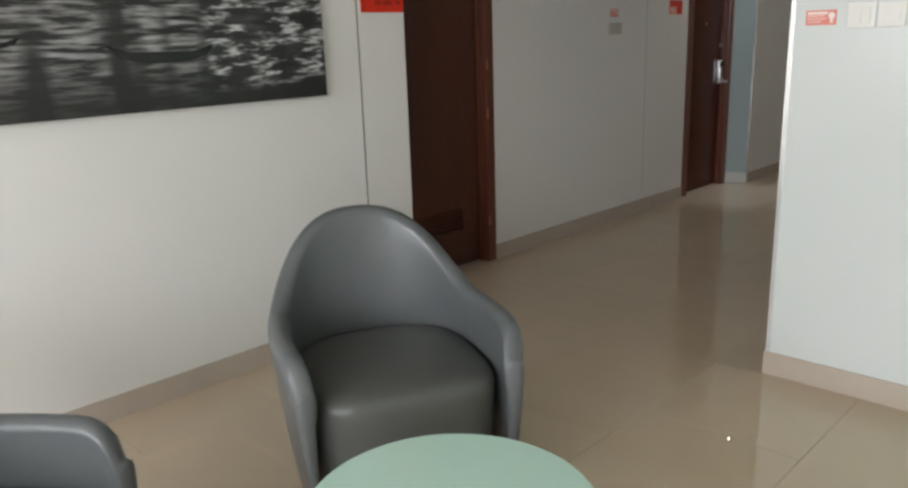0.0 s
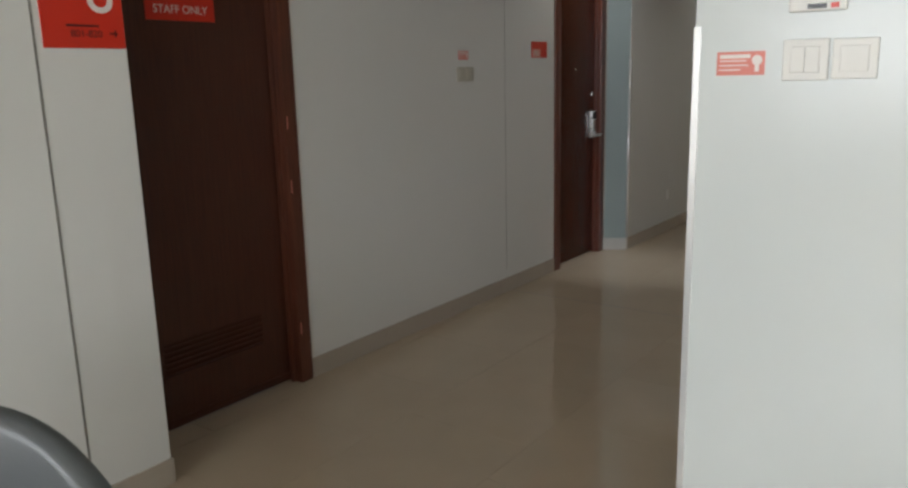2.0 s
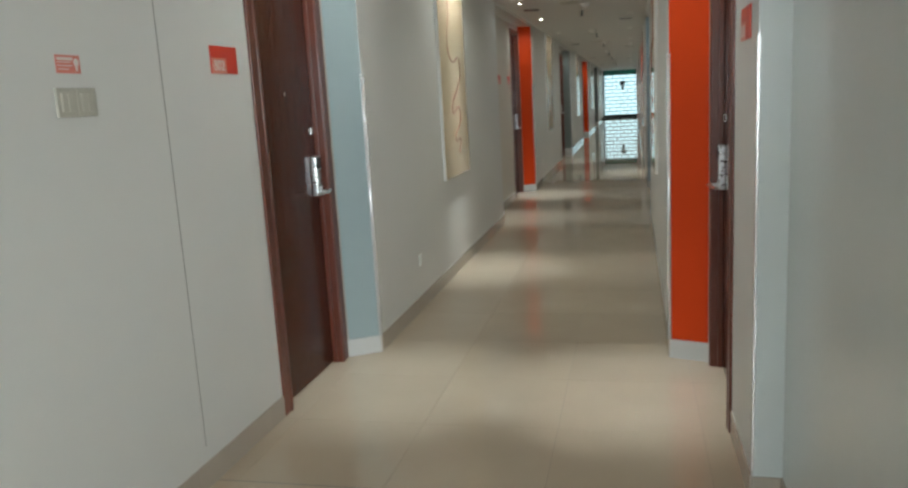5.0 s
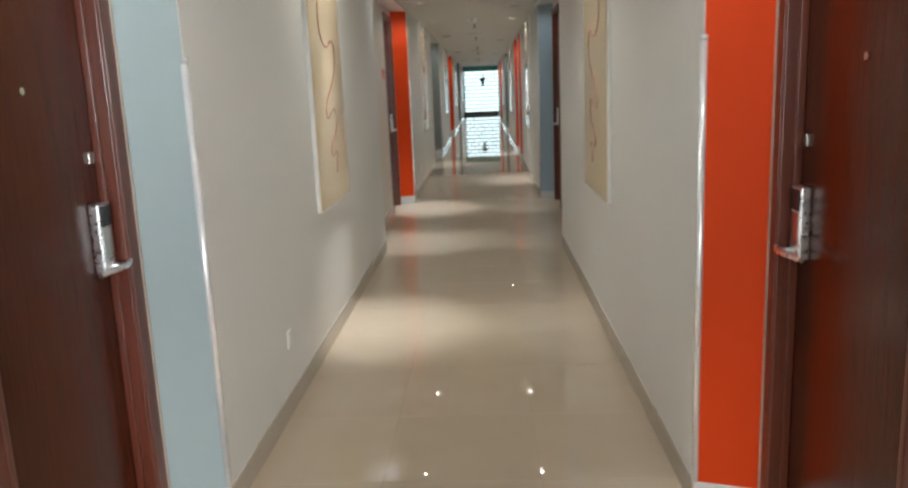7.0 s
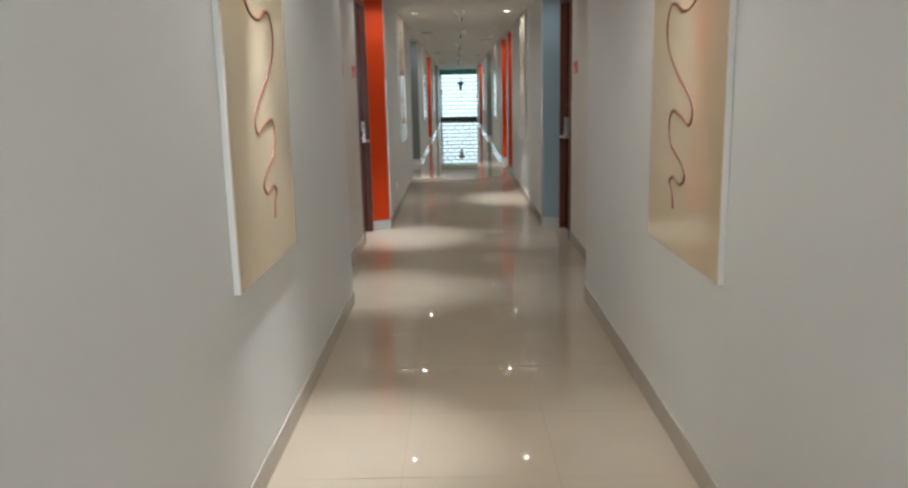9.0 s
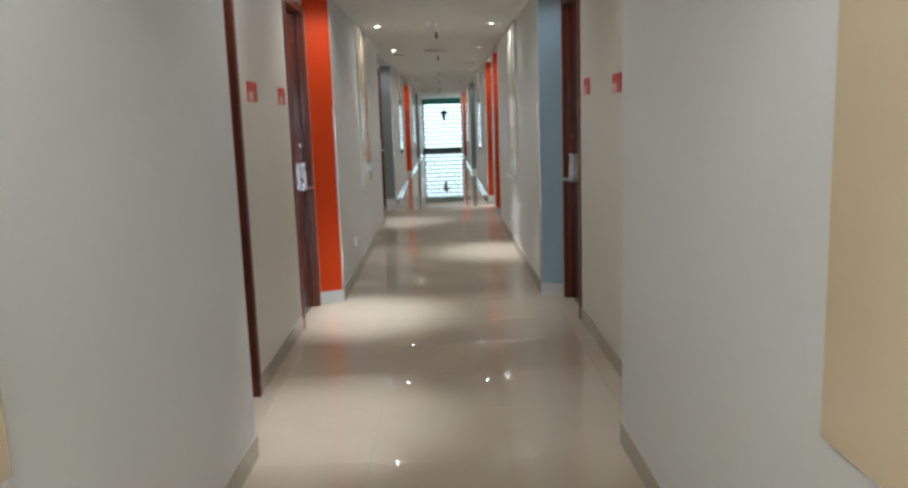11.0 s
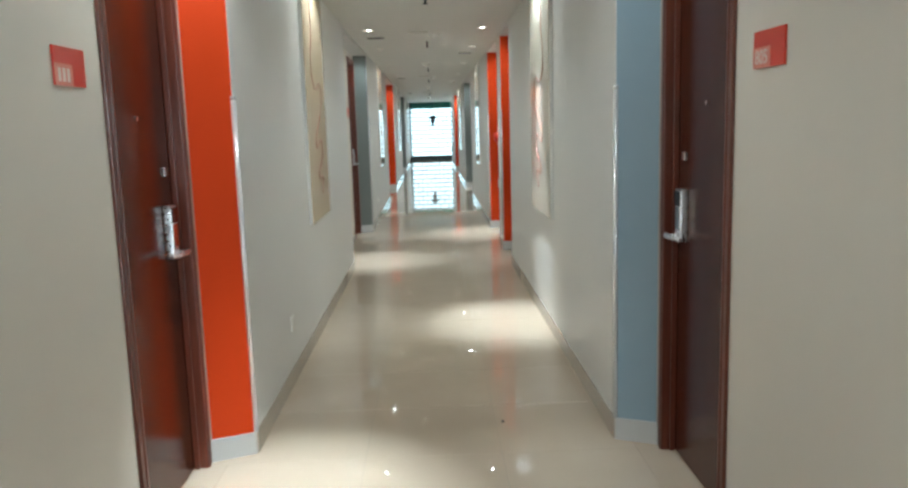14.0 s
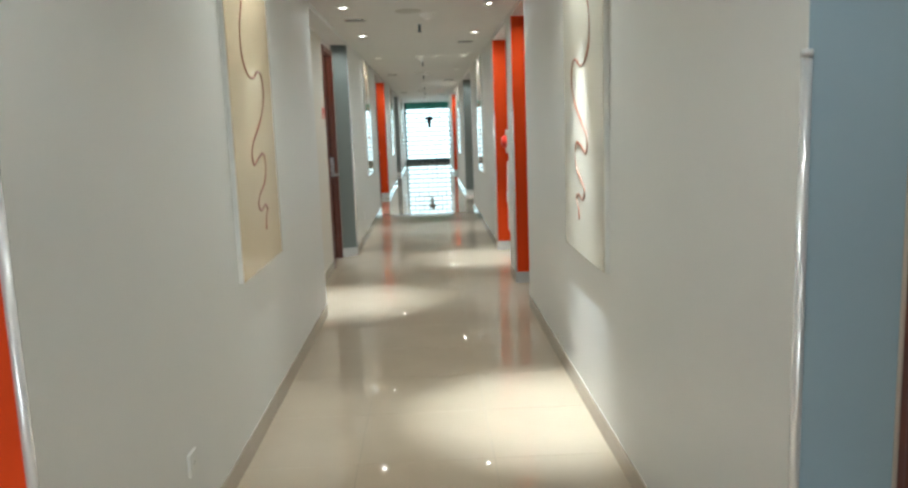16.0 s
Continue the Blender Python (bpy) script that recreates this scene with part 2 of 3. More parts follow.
def wire(bm, points, radius, sides=6):
    """A round bead along a smoothed line of points."""
    P = [Vector(p) for p in points]
    fine = []
    for i in range(len(P) - 1):
        a, b, c, d = P[max(i - 1, 0)], P[i], P[i + 1], P[min(i + 2, len(P) - 1)]
        for k in range(6):
            t = k / 6
            fine.append(0.5 * (2 * b + (c - a) * t + (2 * a - 5 * b + 4 * c - d) * t * t + (3 * b - a - 3 * c + d) * t ** 3))
    fine.append(P[-1])
    rings = []
    for i, p in enumerate(fine):
        way = (fine[min(i + 1, len(fine) - 1)] - fine[max(i - 1, 0)]).normalized()
        side = way.cross(Vector((1, 0, 0))).normalized()
        up = side.cross(way)
        swell = radius * (0.75 + 0.45 * math.sin(i * 0.23) ** 2)
        rings.append([bm.verts.new(p + swell * (math.cos(a) * side + math.sin(a) * 0.5 * up)) for a in (2 * math.pi * k / sides for k in range(sides))])
    for r, s in zip(rings, rings[1:]):
        for k in range(sides):
            bm.faces.new((r[k], r[(k + 1) % sides], s[(k + 1) % sides], s[k]))
    bm.faces.new(rings[0][::-1])
    bm.faces.new(rings[-1])
    return bm


# ---- doors ----
DOOR_H = 2.34




def room_door(number, side, y0, y1, latch_far=True, full=True):
    """A veneered leaf set back in a moulded frame. Local x = 0 is the wall's face, x grows into the corridor; y runs along."""
    face = rec_face(side, y0)
    turn = -1 if side > 0 else 1                       # mirror: keeps y running up the corridor
    d = thing("door_%d" % number, "closed dark mahogany-stained room door with chrome card lock", "door", Matrix.Translation((face, 0, 0)), kind="structure")

    def b(bm, x0, x1, *rest, bevel=0.0):
        return box(bm, min(turn * x0, turn * x1), max(turn * x0, turn * x1), *rest, bevel=bevel)

    w = (0.085 if side < 0 else 0.07) if y0 < 8 else 0.055     # the first pair has the broader frames
    part("leaf", b(bmesh.new(), -0.090, -0.047, y0 + w - 0.012, y1 - w + 0.012, 0.006, DOOR_H - w + 0.012, bevel=0.003), MAHOGANY, d)
    for a, c in ((y0, y0 + w), (y1 - w, y1)):
        post = b(bmesh.new(), -0.20, 0.012, a, c, 0.0, DOOR_H, bevel=0.004)
        inner = c if a == y0 else a
        s = 1 if a == y0 else -1
        b(post, -0.0465, -0.024, min(inner, inner + s * 0.012), max(inner, inner + s * 0.012), 0.0, DOOR_H - w, bevel=0.003)
        b(post, -0.012, 0.016, min(inner - s * 0.012, inner - s * 0.026), max(inner - s * 0.012, inner - s * 0.026), 0.0, DOOR_H, bevel=0.003)
        part("frame_post", post, FRAME_WOOD, d, "red-brown moulded door frame")
    part("frame_head", b(bmesh.new(), -0.20, 0.012, y0 + w, y1 - w, DOOR_H - w, DOOR_H, bevel=0.004), FRAME_WOOD, d)
    if full:
        yl = (y1 - w - (0.055 if y0 < 8 else 0.10)) if latch_far else (y0 + w + 0.06)
        way = -1 if latch_far else 1
        # the lock stands on the leaf's face
        z = 0.965 if y0 > 8 else 0.978 if side < 0 else 0.945
        def q(bm, x0, x1, *rest, bevel=0.0):
            return b(bm, x0 - 0.047, x1 - 0.047, *rest, bevel=bevel)
        lock = part("lock", q(bmesh.new(), 0.0, 0.032, yl - 0.035, yl + 0.035, z - 0.018, z + 0.195, bevel=0.006), CHROME, d, "satin chrome electronic card lock")
        part("card_reader", q(bmesh.new(), 0.031, 0.037, yl - 0.031, yl + 0.031, z + 0.125, z + 0.188, bevel=0.003), BLACK, lock, "black card reader window")
        part("face_plate", q(bmesh.new(), 0.031, 0.0345, yl - 0.029, yl + 0.029, z + 0.03, z + 0.122, bevel=0.002), STEEL, lock)
        ys = yl - way * 0.022
        lever = tube(bmesh.new(), (turn * -0.025, ys, z), (turn * 0.026, ys, z), 0.010)
        tube(lever, (turn * 0.022, ys - way * 0.008, z + 0.001), (turn * 0.020, ys + way * 0.05, z), 0.0095, 0.0085)
        tube(lever, (turn * 0.020, ys + way * 0.048, z), (turn * 0.006, ys + way * 0.135, z), 0.0085, 0.0075)
        tube(lever, (turn * 0.021, ys - way * 0.006, z + 0.001), (turn * 0.012, ys - way * 0.048, z + 0.003), 0.0085, 0.007)
        part("lever", lever, CHROME, lock)
        part("dead_bolt_plate", q(bmesh.new(), 0.0, 0.008, yl + 0.0, yl + 0.036, z + 0.31, z + 0.345, bevel=0.002), STEEL, d)
        yp = (y0 + y1) / 2
        part("peephole", tube(bmesh.new(), (turn * -0.05, yp, 1.50), (turn * -0.042, yp, 1.50), 0.010), STEEL, d)
    return d


# ---- walls of the corridor ----
OUT_L, OUT_R = -3.55, -0.95
n_wall, n_door = 0, 0


def rec_face(side, y):
    return (-1.245 if y < 8 else RR) if side > 0 else RL


def proud_face(side, y):
    """The proud walls' faces; they drift a little from stretch to stretch."""
    if side > 0:
        return XR if y < 11.9 else XR + 0.020
    return XL + (0.014 if 14 < y < 19.5 else 0.0)


def guard(side, y):
    """Polished round-nosed bead on the outer corner of a painted return."""
    bm = bmesh.new()
    x = proud_face(side, y + 0.1)
    inw = -side
    box(bm, *sorted((x, x + inw * 0.003)), y + 0.004, y + 0.022, BASE_H, 1.575)
    # rounded nose over the corner, with a closed cap on its head
    for z0, z1, r in ((BASE_H, 1.575, 0.0115), (1.577, 1.593, 0.0125)):
        bmesh.ops.create_cone(bm, cap_ends=True, segments=20, radius1=r, radius2=r, depth=z1 - z0,
                              matrix=Matrix.Translation((x + inw * 0.001, y - 0.001, (z0 + z1) / 2)))
    for f in bm.faces:
        f.smooth = abs(f.normal.z) < 0.5 and len(f.verts) == 4 and f.calc_area() < 0.006
    tagged(part("trim", bm, ANGLE), "bright metal corner guard on the painted return's edge", "corner guard", "corner guards", "structure")


def prism(plan, z0, z1):
    """Upright block on a plan of (x, y) corners."""
    bm = bmesh.new()
    low, high = ([bm.verts.new((x, y, z)) for x, y in plan] for z in (z0, z1))
    n = len(plan)
    for i in range(n):
        j = (i + 1) % n
        bm.faces.new((low[i], low[j], high[j], high[i]))
    bm.faces.new(low[::-1])
    bm.faces.new(high)
    bmesh.ops.recalc_face_normals(bm, faces=bm.faces)
    return bm


def skirting(name, x0, x1, y0, y1):
    """Skirting run: a thin bed, with 60 cm tiles on it where the walk passes close."""
    label = "beige ceramic skirting tiles along the wall's foot"
    if y1 > 24 or max(x1 - x0, y1 - y0) < 0.3:
        return solid(name, SKIRT, label, "skirting", x0, x1, y0, y1, 0.0, BASE_H, bevel=0.002)
    d = 0.002
    bed = solid(name, GROUT, label, "skirting", x0 + d, x1 - d, y0 + d, y1 - d, 0.0, BASE_H - d)
    along_y = y1 - y0 > x1 - x0
    a, z = (y0, y1) if along_y else (x0, x1)
    while a < z - 0.01:
        c = min(a + 0.6, z)
        bm = box(bmesh.new(), x0, x1, a + 0.0006, c - 0.0006, 0.0, BASE_H) if along_y else box(bmesh.new(), a + 0.0006, c - 0.0006, y0, y1, 0.0, BASE_H)
        part("skirting_tile", bm, SKIRT, bed)
        a = c
    return bed


def wall(x0, x1, y0, y1, z0=0.0, z1=CEIL + 0.2, mat=None, label="off-white painted plaster corridor wall"):
    global n_wall
    n_wall += 1
    return solid("wall_%d" % n_wall, mat or PAINT, label, "wall", x0, x1, y0, y1, z0, z1)


SK = 0.008
def side_walls(side):
    global n_door
    proud, rec, out = (XR, RR, OUT_R) if side > 0 else (XL, RL, OUT_L)
    lo = lambda a, b: (min(a, b), max(a, b))
    inw = -side                                          # towards the corridor's middle
    here = None
    for k, (s, e, cl, cr) in enumerate(BAYS):
        colour = cr if side > 0 else cl
        if here is not None:
            proud = proud_face(side, here + 0.1)
            wall(*lo(proud, out), here, s)
            skirting("baseboard", *lo(proud, proud + inw * SK), here, s)
        proud = proud_face(side, e + 0.1)
        # door bay: two doors, the wall between them, its soffit
        first = k == 0
        rec = rec_face(side, s)
        doors = []
        if not first:
            doors.append((s + 0.03, s + 0.82, False))
        mid = 20.28 if (side > 0 and k == 2) else None
        if mid is None:
            doors.append((6.215 if first else e - 0.87, (7.062 if side < 0 else 7.10) if first else e - 0.095, True))
        y = s if not (first and side < 0) else 3.665
        for a, b, far in doors:
            if a - y > 0.01:
                wall(*lo(rec, out), y, a, mat=None if first else BAY_PAINT, label="off-white painted plaster corridor wall" if first else "cream painted plaster wall between room doors")
                if a - y > 0.1:
                    skirting("baseboard", *lo(rec, rec + inw * SK), y, a)
            n_door += 1
            room_door(n_door, side, a, b, latch_far=far)
            wall(*lo(rec, out), a, b, DOOR_H)
            y = b
        if mid:
            wall(*lo(rec, out), y, mid, mat=BAY_PAINT, label="cream painted plaster wall between room doors")
            skirting("baseboard", *lo(rec, rec + inw * SK), y, mid)
            wall(*lo(proud, out), mid, mid + 0.45)
            skirting("baseboard", *lo(proud, proud + inw * SK), mid, mid + 0.45)
            wall(*lo(rec, out), mid + 0.45, e, mat=BAY_PAINT, label="cream painted plaster wall between room doors")
            skirting("baseboard", *lo(rec, rec + inw * SK), mid + 0.45, e)
        elif e - y > 0.005:
            wall(*lo(rec, out), y, e)
            solid("trim", SEALANT, "pale sealant line beside the door frame", "sealant", *lo(rec, rec + inw * 0.014), y, y + 0.012, BASE_H, DOOR_H)
            # the painted return splays from the door frame out to the corner, over its skirting
            base, edge, back = rec + inw * 0.0005, proud - inw * 0.002, e - 0.0005
            panel = prism(((base, y + 0.0125), (edge, e - 0.003), (edge, back), (base, back)), BASE_H, CEIL if first else SOFFIT)
            tagged(part("trim", panel, RETURN[colour]), "%s painted panel on the return beside a door" % WORDS[colour], "painted panel", "", "structure")
            foot = prism(((base, y + 0.001), (edge, e - 0.011), (edge, back), (base, back)), 0.0, BASE_H)
            tagged(part("baseboard", foot, PALE_SKIRT), "pale grey ceramic skirting under the painted return", "skirting", "", "structure")
            guard(side, e)
        if not first:
            wall(*lo(proud, rec), s, e if not mid else mid, SOFFIT, CEIL + 0.2, label="off-white soffit over the door bay")
            if mid:
                wall(*lo(proud, rec), mid + 0.45, e, SOFFIT, CEIL + 0.2, label="off-white soffit over the door bay")
        for f in (mid, e) if mid else ():
            x0, x1 = lo(proud + inw * -0.002, rec)
            solid("trim", RETURN[colour], "%s painted panel on the return beside a door" % WORDS[colour], "painted panel", x0, x1, f - 0.003, f - 0.0005, BASE_H, SOFFIT if not first else CEIL)
            solid("baseboard", PALE_SKIRT, "pale grey ceramic skirting under the painted return", "skirting", x0, x1, f - 0.010, f - 0.0005, 0.0, BASE_H, bevel=0.002)
            guard(side, f)
        here = e
    wall(*lo(proud, out), here, 42.0)
    skirting("baseboard", *lo(proud, proud + inw * SK), here, 42.0)
    rec = END_R if side > 0 else END_L
    wall(*lo(rec, out), 42.0, END_Y + 0.4)
    skirting("baseboard", *lo(rec, rec + inw * SK), 42.0, END_Y)


side_walls(-1)
side_walls(1)

# ---- lobby walls ----
R1 = rec_face(1, 6)
wall(OUT_L, LOBBY_X, -3.4, 2.635, 0, LOBBY_CEIL, label="off-white painted lobby wall beside the lift lobby")
skirting("baseboard", LOBBY_X, LOBBY_X + SK, -3.2, 2.635)
skirting("baseboard", -3.02, LOBBY_X + SK, 2.635, 2.643)
solid("trim", SEAM, "thin dark joint line between wall panels", "joint", LOBBY_X, LOBBY_X + 0.0015, 2.327, 2.335, BASE_H, LOBBY_CEIL - 0.01)
solid("trim", SEAM, "thin crack line in the plaster wall", "joint", RL, RL + 0.001, 5.538, 5.541, 0.16, CEIL - 0.01)
wall(OUT_L, -3.02, 2.635, 2.66, 0, LOBBY_CEIL)
wall(OUT_L, RL, 2.66, 3.665, 2.2, LOBBY_CEIL)
wall(RL, -3.0, 2.66, 5.65, LOBBY_CEIL - 0.25, LOBBY_CEIL, label="off-white bulkhead")
wall(OUT_L, RL, 3.665, 5.65, CEIL + 0.2, LOBBY_CEIL)
# the block beside the lift lobby: lit front, side along the walk, step in to the corridor
wall(COL_L, COL_R, COL_Y, 5.65, 0, LOBBY_CEIL, GLOSS_PAINT, "glossy white painted wall block with switches")
skirting("baseboard", COL_L - SK, COL_R + 0.012, COL_Y - 0.012, COL_Y)
skirting("baseboard", COL_L - SK, COL_L, COL_Y, 5.65)
wall(COL_R, OUT_R + 1.2, 5.0, 5.65, 0, LOBBY_CEIL)
solid("trim", GLOSS_PAINT, "white painted step of the wall at the corridor's mouth", "wall", R1, COL_L, 5.646, 5.6495, 0.0, CEIL)
skirting("baseboard", R1, COL_L - SK, 5.636, 5.6455)
bm = bmesh.new()
box(bm, R1 - 0.003, R1, 5.642, 5.660, BASE_H, 1.575)
box(bm, R1, R1 + 0.005, 5.641, 5.6455, BASE_H, 1.575)
tagged(part("trim", bm, ANGLE), "bright metal corner guard on the wall step", "corner guard", "corner guards", "structure")
bm = bmesh.new()
box(bm, COL_L - 0.003, COL_L, COL_Y - 0.003, COL_Y + 0.014, BASE_H, 1.575)
box(bm, COL_L, COL_L + 0.014, COL_Y - 0.003, COL_Y, BASE_H, 1.575)
tagged(part("trim", bm, ANGLE), "bright metal corner guard on the wall block", "corner guard", "corner guards", "structure")
solid("trim", STEEL, "brushed steel edge strip on the wall block", "edge strip", COL_R, COL_R + 0.012, COL_Y - 0.006, COL_Y + 0.03, BASE_H, LOBBY_CEIL)
# green door beyond the steel strip
solid("wall_jamb", PAINT, "off-white door jamb beside the green door", "wall", COL_R + 0.012, COL_R + 0.032, COL_Y + 0.02, COL_Y + 0.14, 0, LOBBY_CEIL)
skirting("baseboard", COL_R + 0.014, COL_R + 0.034, COL_Y + 0.008, COL_Y + 0.018)
gd = thing("door_90", "mint green laminate door beside the wall block", "door", Matrix.Translation((COL_R + 0.032, COL_Y + 0.06, 0)), kind="structure")
part("frame_post", box(bmesh.new(), 0, 0.05, 0, 0.06, 0, 2.3, 0.004), GREEN, gd)
part("leaf", box(bmesh.new(), 0.058, 1.0, 0.02, 0.06, 0.01, 2.3, 0.003), GREEN, gd)
part("frame_post", box(bmesh.new(), 1.008, 1.06, 0, 0.06, 0, 2.3, 0.004), GREEN, gd)
part("frame_head", box(bmesh.new(), 0, 1.06, 0, 0.06, 2.305, 2.36, 0.004), GREEN, gd)
wall(COL_R + 0.032, 2.6, COL_Y + 0.13, COL_Y + 0.3, 0, LOBBY_CEIL)
wall(COL_R + 1.12, 2.6, COL_Y + 0.0, COL_Y + 0.13, 0, LOBBY_CEIL)
wall(COL_R + 0.032, COL_R + 1.12, COL_Y + 0.02, COL_Y + 0.13, 2.365, LOBBY_CEIL)
wall(2.4, 2.6, -3.4, COL_Y, 0, LOBBY_CEIL)
# window wall behind the start of the walk: parapet, head, piers and mullions
wall(OUT_L, 2.6, -3.4, -3.2, 0, 0.35)
wall(OUT_L, 2.6, -3.4, -3.2, 2.65, LOBBY_CEIL)
wall(OUT_L, -2.45, -3.4, -3.2, 0.35, 2.65)
wall(2.05, 2.4, -3.4, -3.2, 0.35, 2.65)
win = thing("window_1", "dark-framed lobby window with clear glazing", "window", Matrix.Translation((0, -3.3, 0)), kind="structure")
for x in (-2.42, -1.3, -0.2, 0.9, 2.02):
    part("mullion", box(bmesh.new(), x - 0.025, x + 0.025, -0.03, 0.03, 0.35, 2.65, 0.004), DARK_METAL, win)
GLASS = bpy.data.materials.new("clear_glass")
GLASS.use_nodes = True
GLASS.node_tree.nodes["Principled BSDF"].inputs["Transmission Weight"].default_value = 1.0
GLASS.node_tree.nodes["Principled BSDF"].inputs["Roughness"].default_value = 0.0
for x0, x1 in ((-2.395, -1.325), (-1.275, -0.225), (-0.175, 0.875), (0.925, 1.995)):
    pane = part("pane", box(bmesh.new(), x0, x1, -0.004, 0.004, 0.35, 2.65), GLASS, win)
    pane.visible_shadow = False

# ---- ceilings ----
solid("ceiling", CEIL_PAINT, "off-white corridor ceiling with recessed lamps", "ceiling", OUT_L, OUT_R, 5.65, END_Y + 0.4, CEIL, CEIL + 0.19)
solid("ceiling_lobby", CEIL_PAINT, "off-white lobby ceiling", "ceiling", OUT_L, 2.6, -3.4, 5.65, LOBBY_CEIL, LOBBY_CEIL + 0.2)
wall(-3.02, COL_L, 5.60, 5.65, CEIL, LOBBY_CEIL, label="off-white ceiling drop")

# ---- the window at the corridor's end ----
ew = thing("window_2", "tall dark-framed end window before a pierced block screen", "window", Matrix.Translation((0, END_Y, 0)), kind="structure")
for x in (END_L + 0.03, END_R - 0.03):
    part("window_frame", box(bmesh.new(), x - 0.03, x + 0.03, -0.04, 0.04, 0, CEIL, 0.004), DARK_METAL, ew)
part("window_frame", box(bmesh.new(), END_L + 0.06, END_R - 0.06, -0.04, 0.04, 2.20, CEIL, 0.004), material("green_tinted_head", (0.035, 0.30, 0.22), 0.3), ew)
part("window_sill", box(bmesh.new(), END_L + 0.06, END_R - 0.06, -0.05, 0.05, 0.0, 0.15, 0.006), DARK_METAL, ew)
screen = bmesh.new()
row, z = 0, 0.10
while z < 2.5:
    box(screen, END_L - 0.1, END_R + 0.1, 0.5, 0.56, z, z + 0.045)
    x = END_L - 0.3 + (0.19 if row % 2 else 0)
    while x < END_R + 0.1:
        box(screen, x, x + 0.03, 0.5, 0.56, z + 0.045, z + 0.19)
        x += 0.38
    z += 0.19
    row += 1
tagged(part("block_screen", screen, LATTICE), "grey pierced block screen outside the end window", "screen", kind="structure").location = (0, END_Y, 0)
lantern = thing("lantern", "black hanging lantern seen against the bright end window", "lantern", Matrix.Translation((-2.13, END_Y - 0.35, 1.75)))
part("rod", tube(bmesh.new(), (0, 0, 0.12), (0, 0, CEIL - 1.75), 0.006), BLACK, lantern)
part("hood", box(tube(bmesh.new(), (0, 0, 0.02), (0, 0, 0.12), 0.17, 0.10, 4), -0.16, 0.16, -0.10, 0.10, -0.03, 0.03, 0.01), BLACK, lantern)
part("body", tube(bmesh.new(), (0, 0, -0.34), (0, 0, -0.03), 0.055, 0.085, 8), BLACK, lantern)
bd = part("backdrop", box(bmesh.new(), -9, 5, END_Y + 4, END_Y + 4.1, -3, 9), OUTSIDE)
tagged(bd, "bright hazy daylight beyond the end window", "backdrop", kind="structure")

# ---- recessed lamps ----
SPOT_COLOR, SPILL_COLOR = (0.91, 0.96, 1.0), (0.97, 0.98, 0.95)
lamp_master = None


def downlight(x, y, watts, spill=0):
    global lamp_master
    m = Matrix.Translation((x, y, CEIL))
    if lamp_master is None:
        lamp_master = thing("downlight", "small round recessed ceiling lamp with white ring, lit", "ceiling lamp", m, "ceiling downlights")
        ring, n = bmesh.new(), 28
        loops = [[ring.verts.new((q * math.cos(2 * math.pi * k / n), q * math.sin(2 * math.pi * k / n), z)) for k in range(n)]
                 for q, z in ((0.055, 0.0), (0.053, -0.005), (0.049, -0.007), (0.043, -0.007), (0.041, 0.0))]
        for p, q in zip(loops, loops[1:]):
            for k in range(n):
                ring.faces.new((p[k], p[(k + 1) % n], q[(k + 1) % n], q[k]))
        part("ring", ring, PLASTIC, lamp_master)
        part("reflector", tube(bmesh.new(), (0, 0, 0.0), (0, 0, -0.0012), 0.0405, 0.0405, 28), STEEL, lamp_master, "bright steel reflector")
        part("bulb", tube(bmesh.new(), (0, 0, -0.0012), (0, 0, -0.003), 0.014, 0.013, 16), FLARE, lamp_master, "glowing warm white bulb")
    else:
        copy_thing(lamp_master, m)
    if watts:
        lamp("spot", "SPOT", look((x, y, CEIL - 0.02), (x, y + 0.001, 0)), watts, SPOT_COLOR, cone=39, blend=1.0)
    if spill:
        lamp("spill", "SPOT", look((x, y, CEIL - 0.02), (x, y + 0.001, 0)), spill, SPILL_COLOR, cone=165, blend=0.5)


LX, RX = -2.855, -1.652
for y, a, b, c in ((6.65, 50, 64, 13), (9.40, 72, 18, 15), (12.10, 55, 13, 6), (14.25, 95, 15, 7.5), (16.97, 13, 98, 9.5), (19.77, 78, 13, 9), (21.78, 16, 75, 9),
                   (24.5, 27, 24, 9), (27.3, 45, 16, 9), (29.4, 16, 45, 9), (32.1, 27, 27, 9), (34.9, 0, 0, 10), (37.0, 0, 0, 10), (39.7, 0, 0, 11), (42.5, 0, 0, 12)):
    dim = 0.55 if 9 < y < 15 else 1.0              # the row on +x burns weaker in this stretch
    downlight(LX, y, a * 2.2, c * (2 - dim) if y < 30 else 0)
    downlight(RX, y, b * 2.2, c * dim if y < 30 else c * 2)

# ---- art panels ----
# the line's run: metres along the panel, height
SQUIGGLE = [(0.33, 2.36), (0.34, 2.10), (0.27, 1.95), (0.27, 1.82), (0.36, 1.745), (0.48, 1.73), (0.58, 1.765), (0.66, 1.76), (0.70, 1.69), (0.67, 1.60),
            (0.55, 1.51), (0.38, 1.42), (0.33, 1.36), (0.37, 1.315), (0.48, 1.345), (0.59, 1.36), (0.63, 1.30), (0.58, 1.22), (0.45, 1.165), (0.40, 1.12),
            (0.46, 1.085), (0.55, 1.105), (0.60, 1.08), (0.56, 1.04), (0.54, 0.98)]


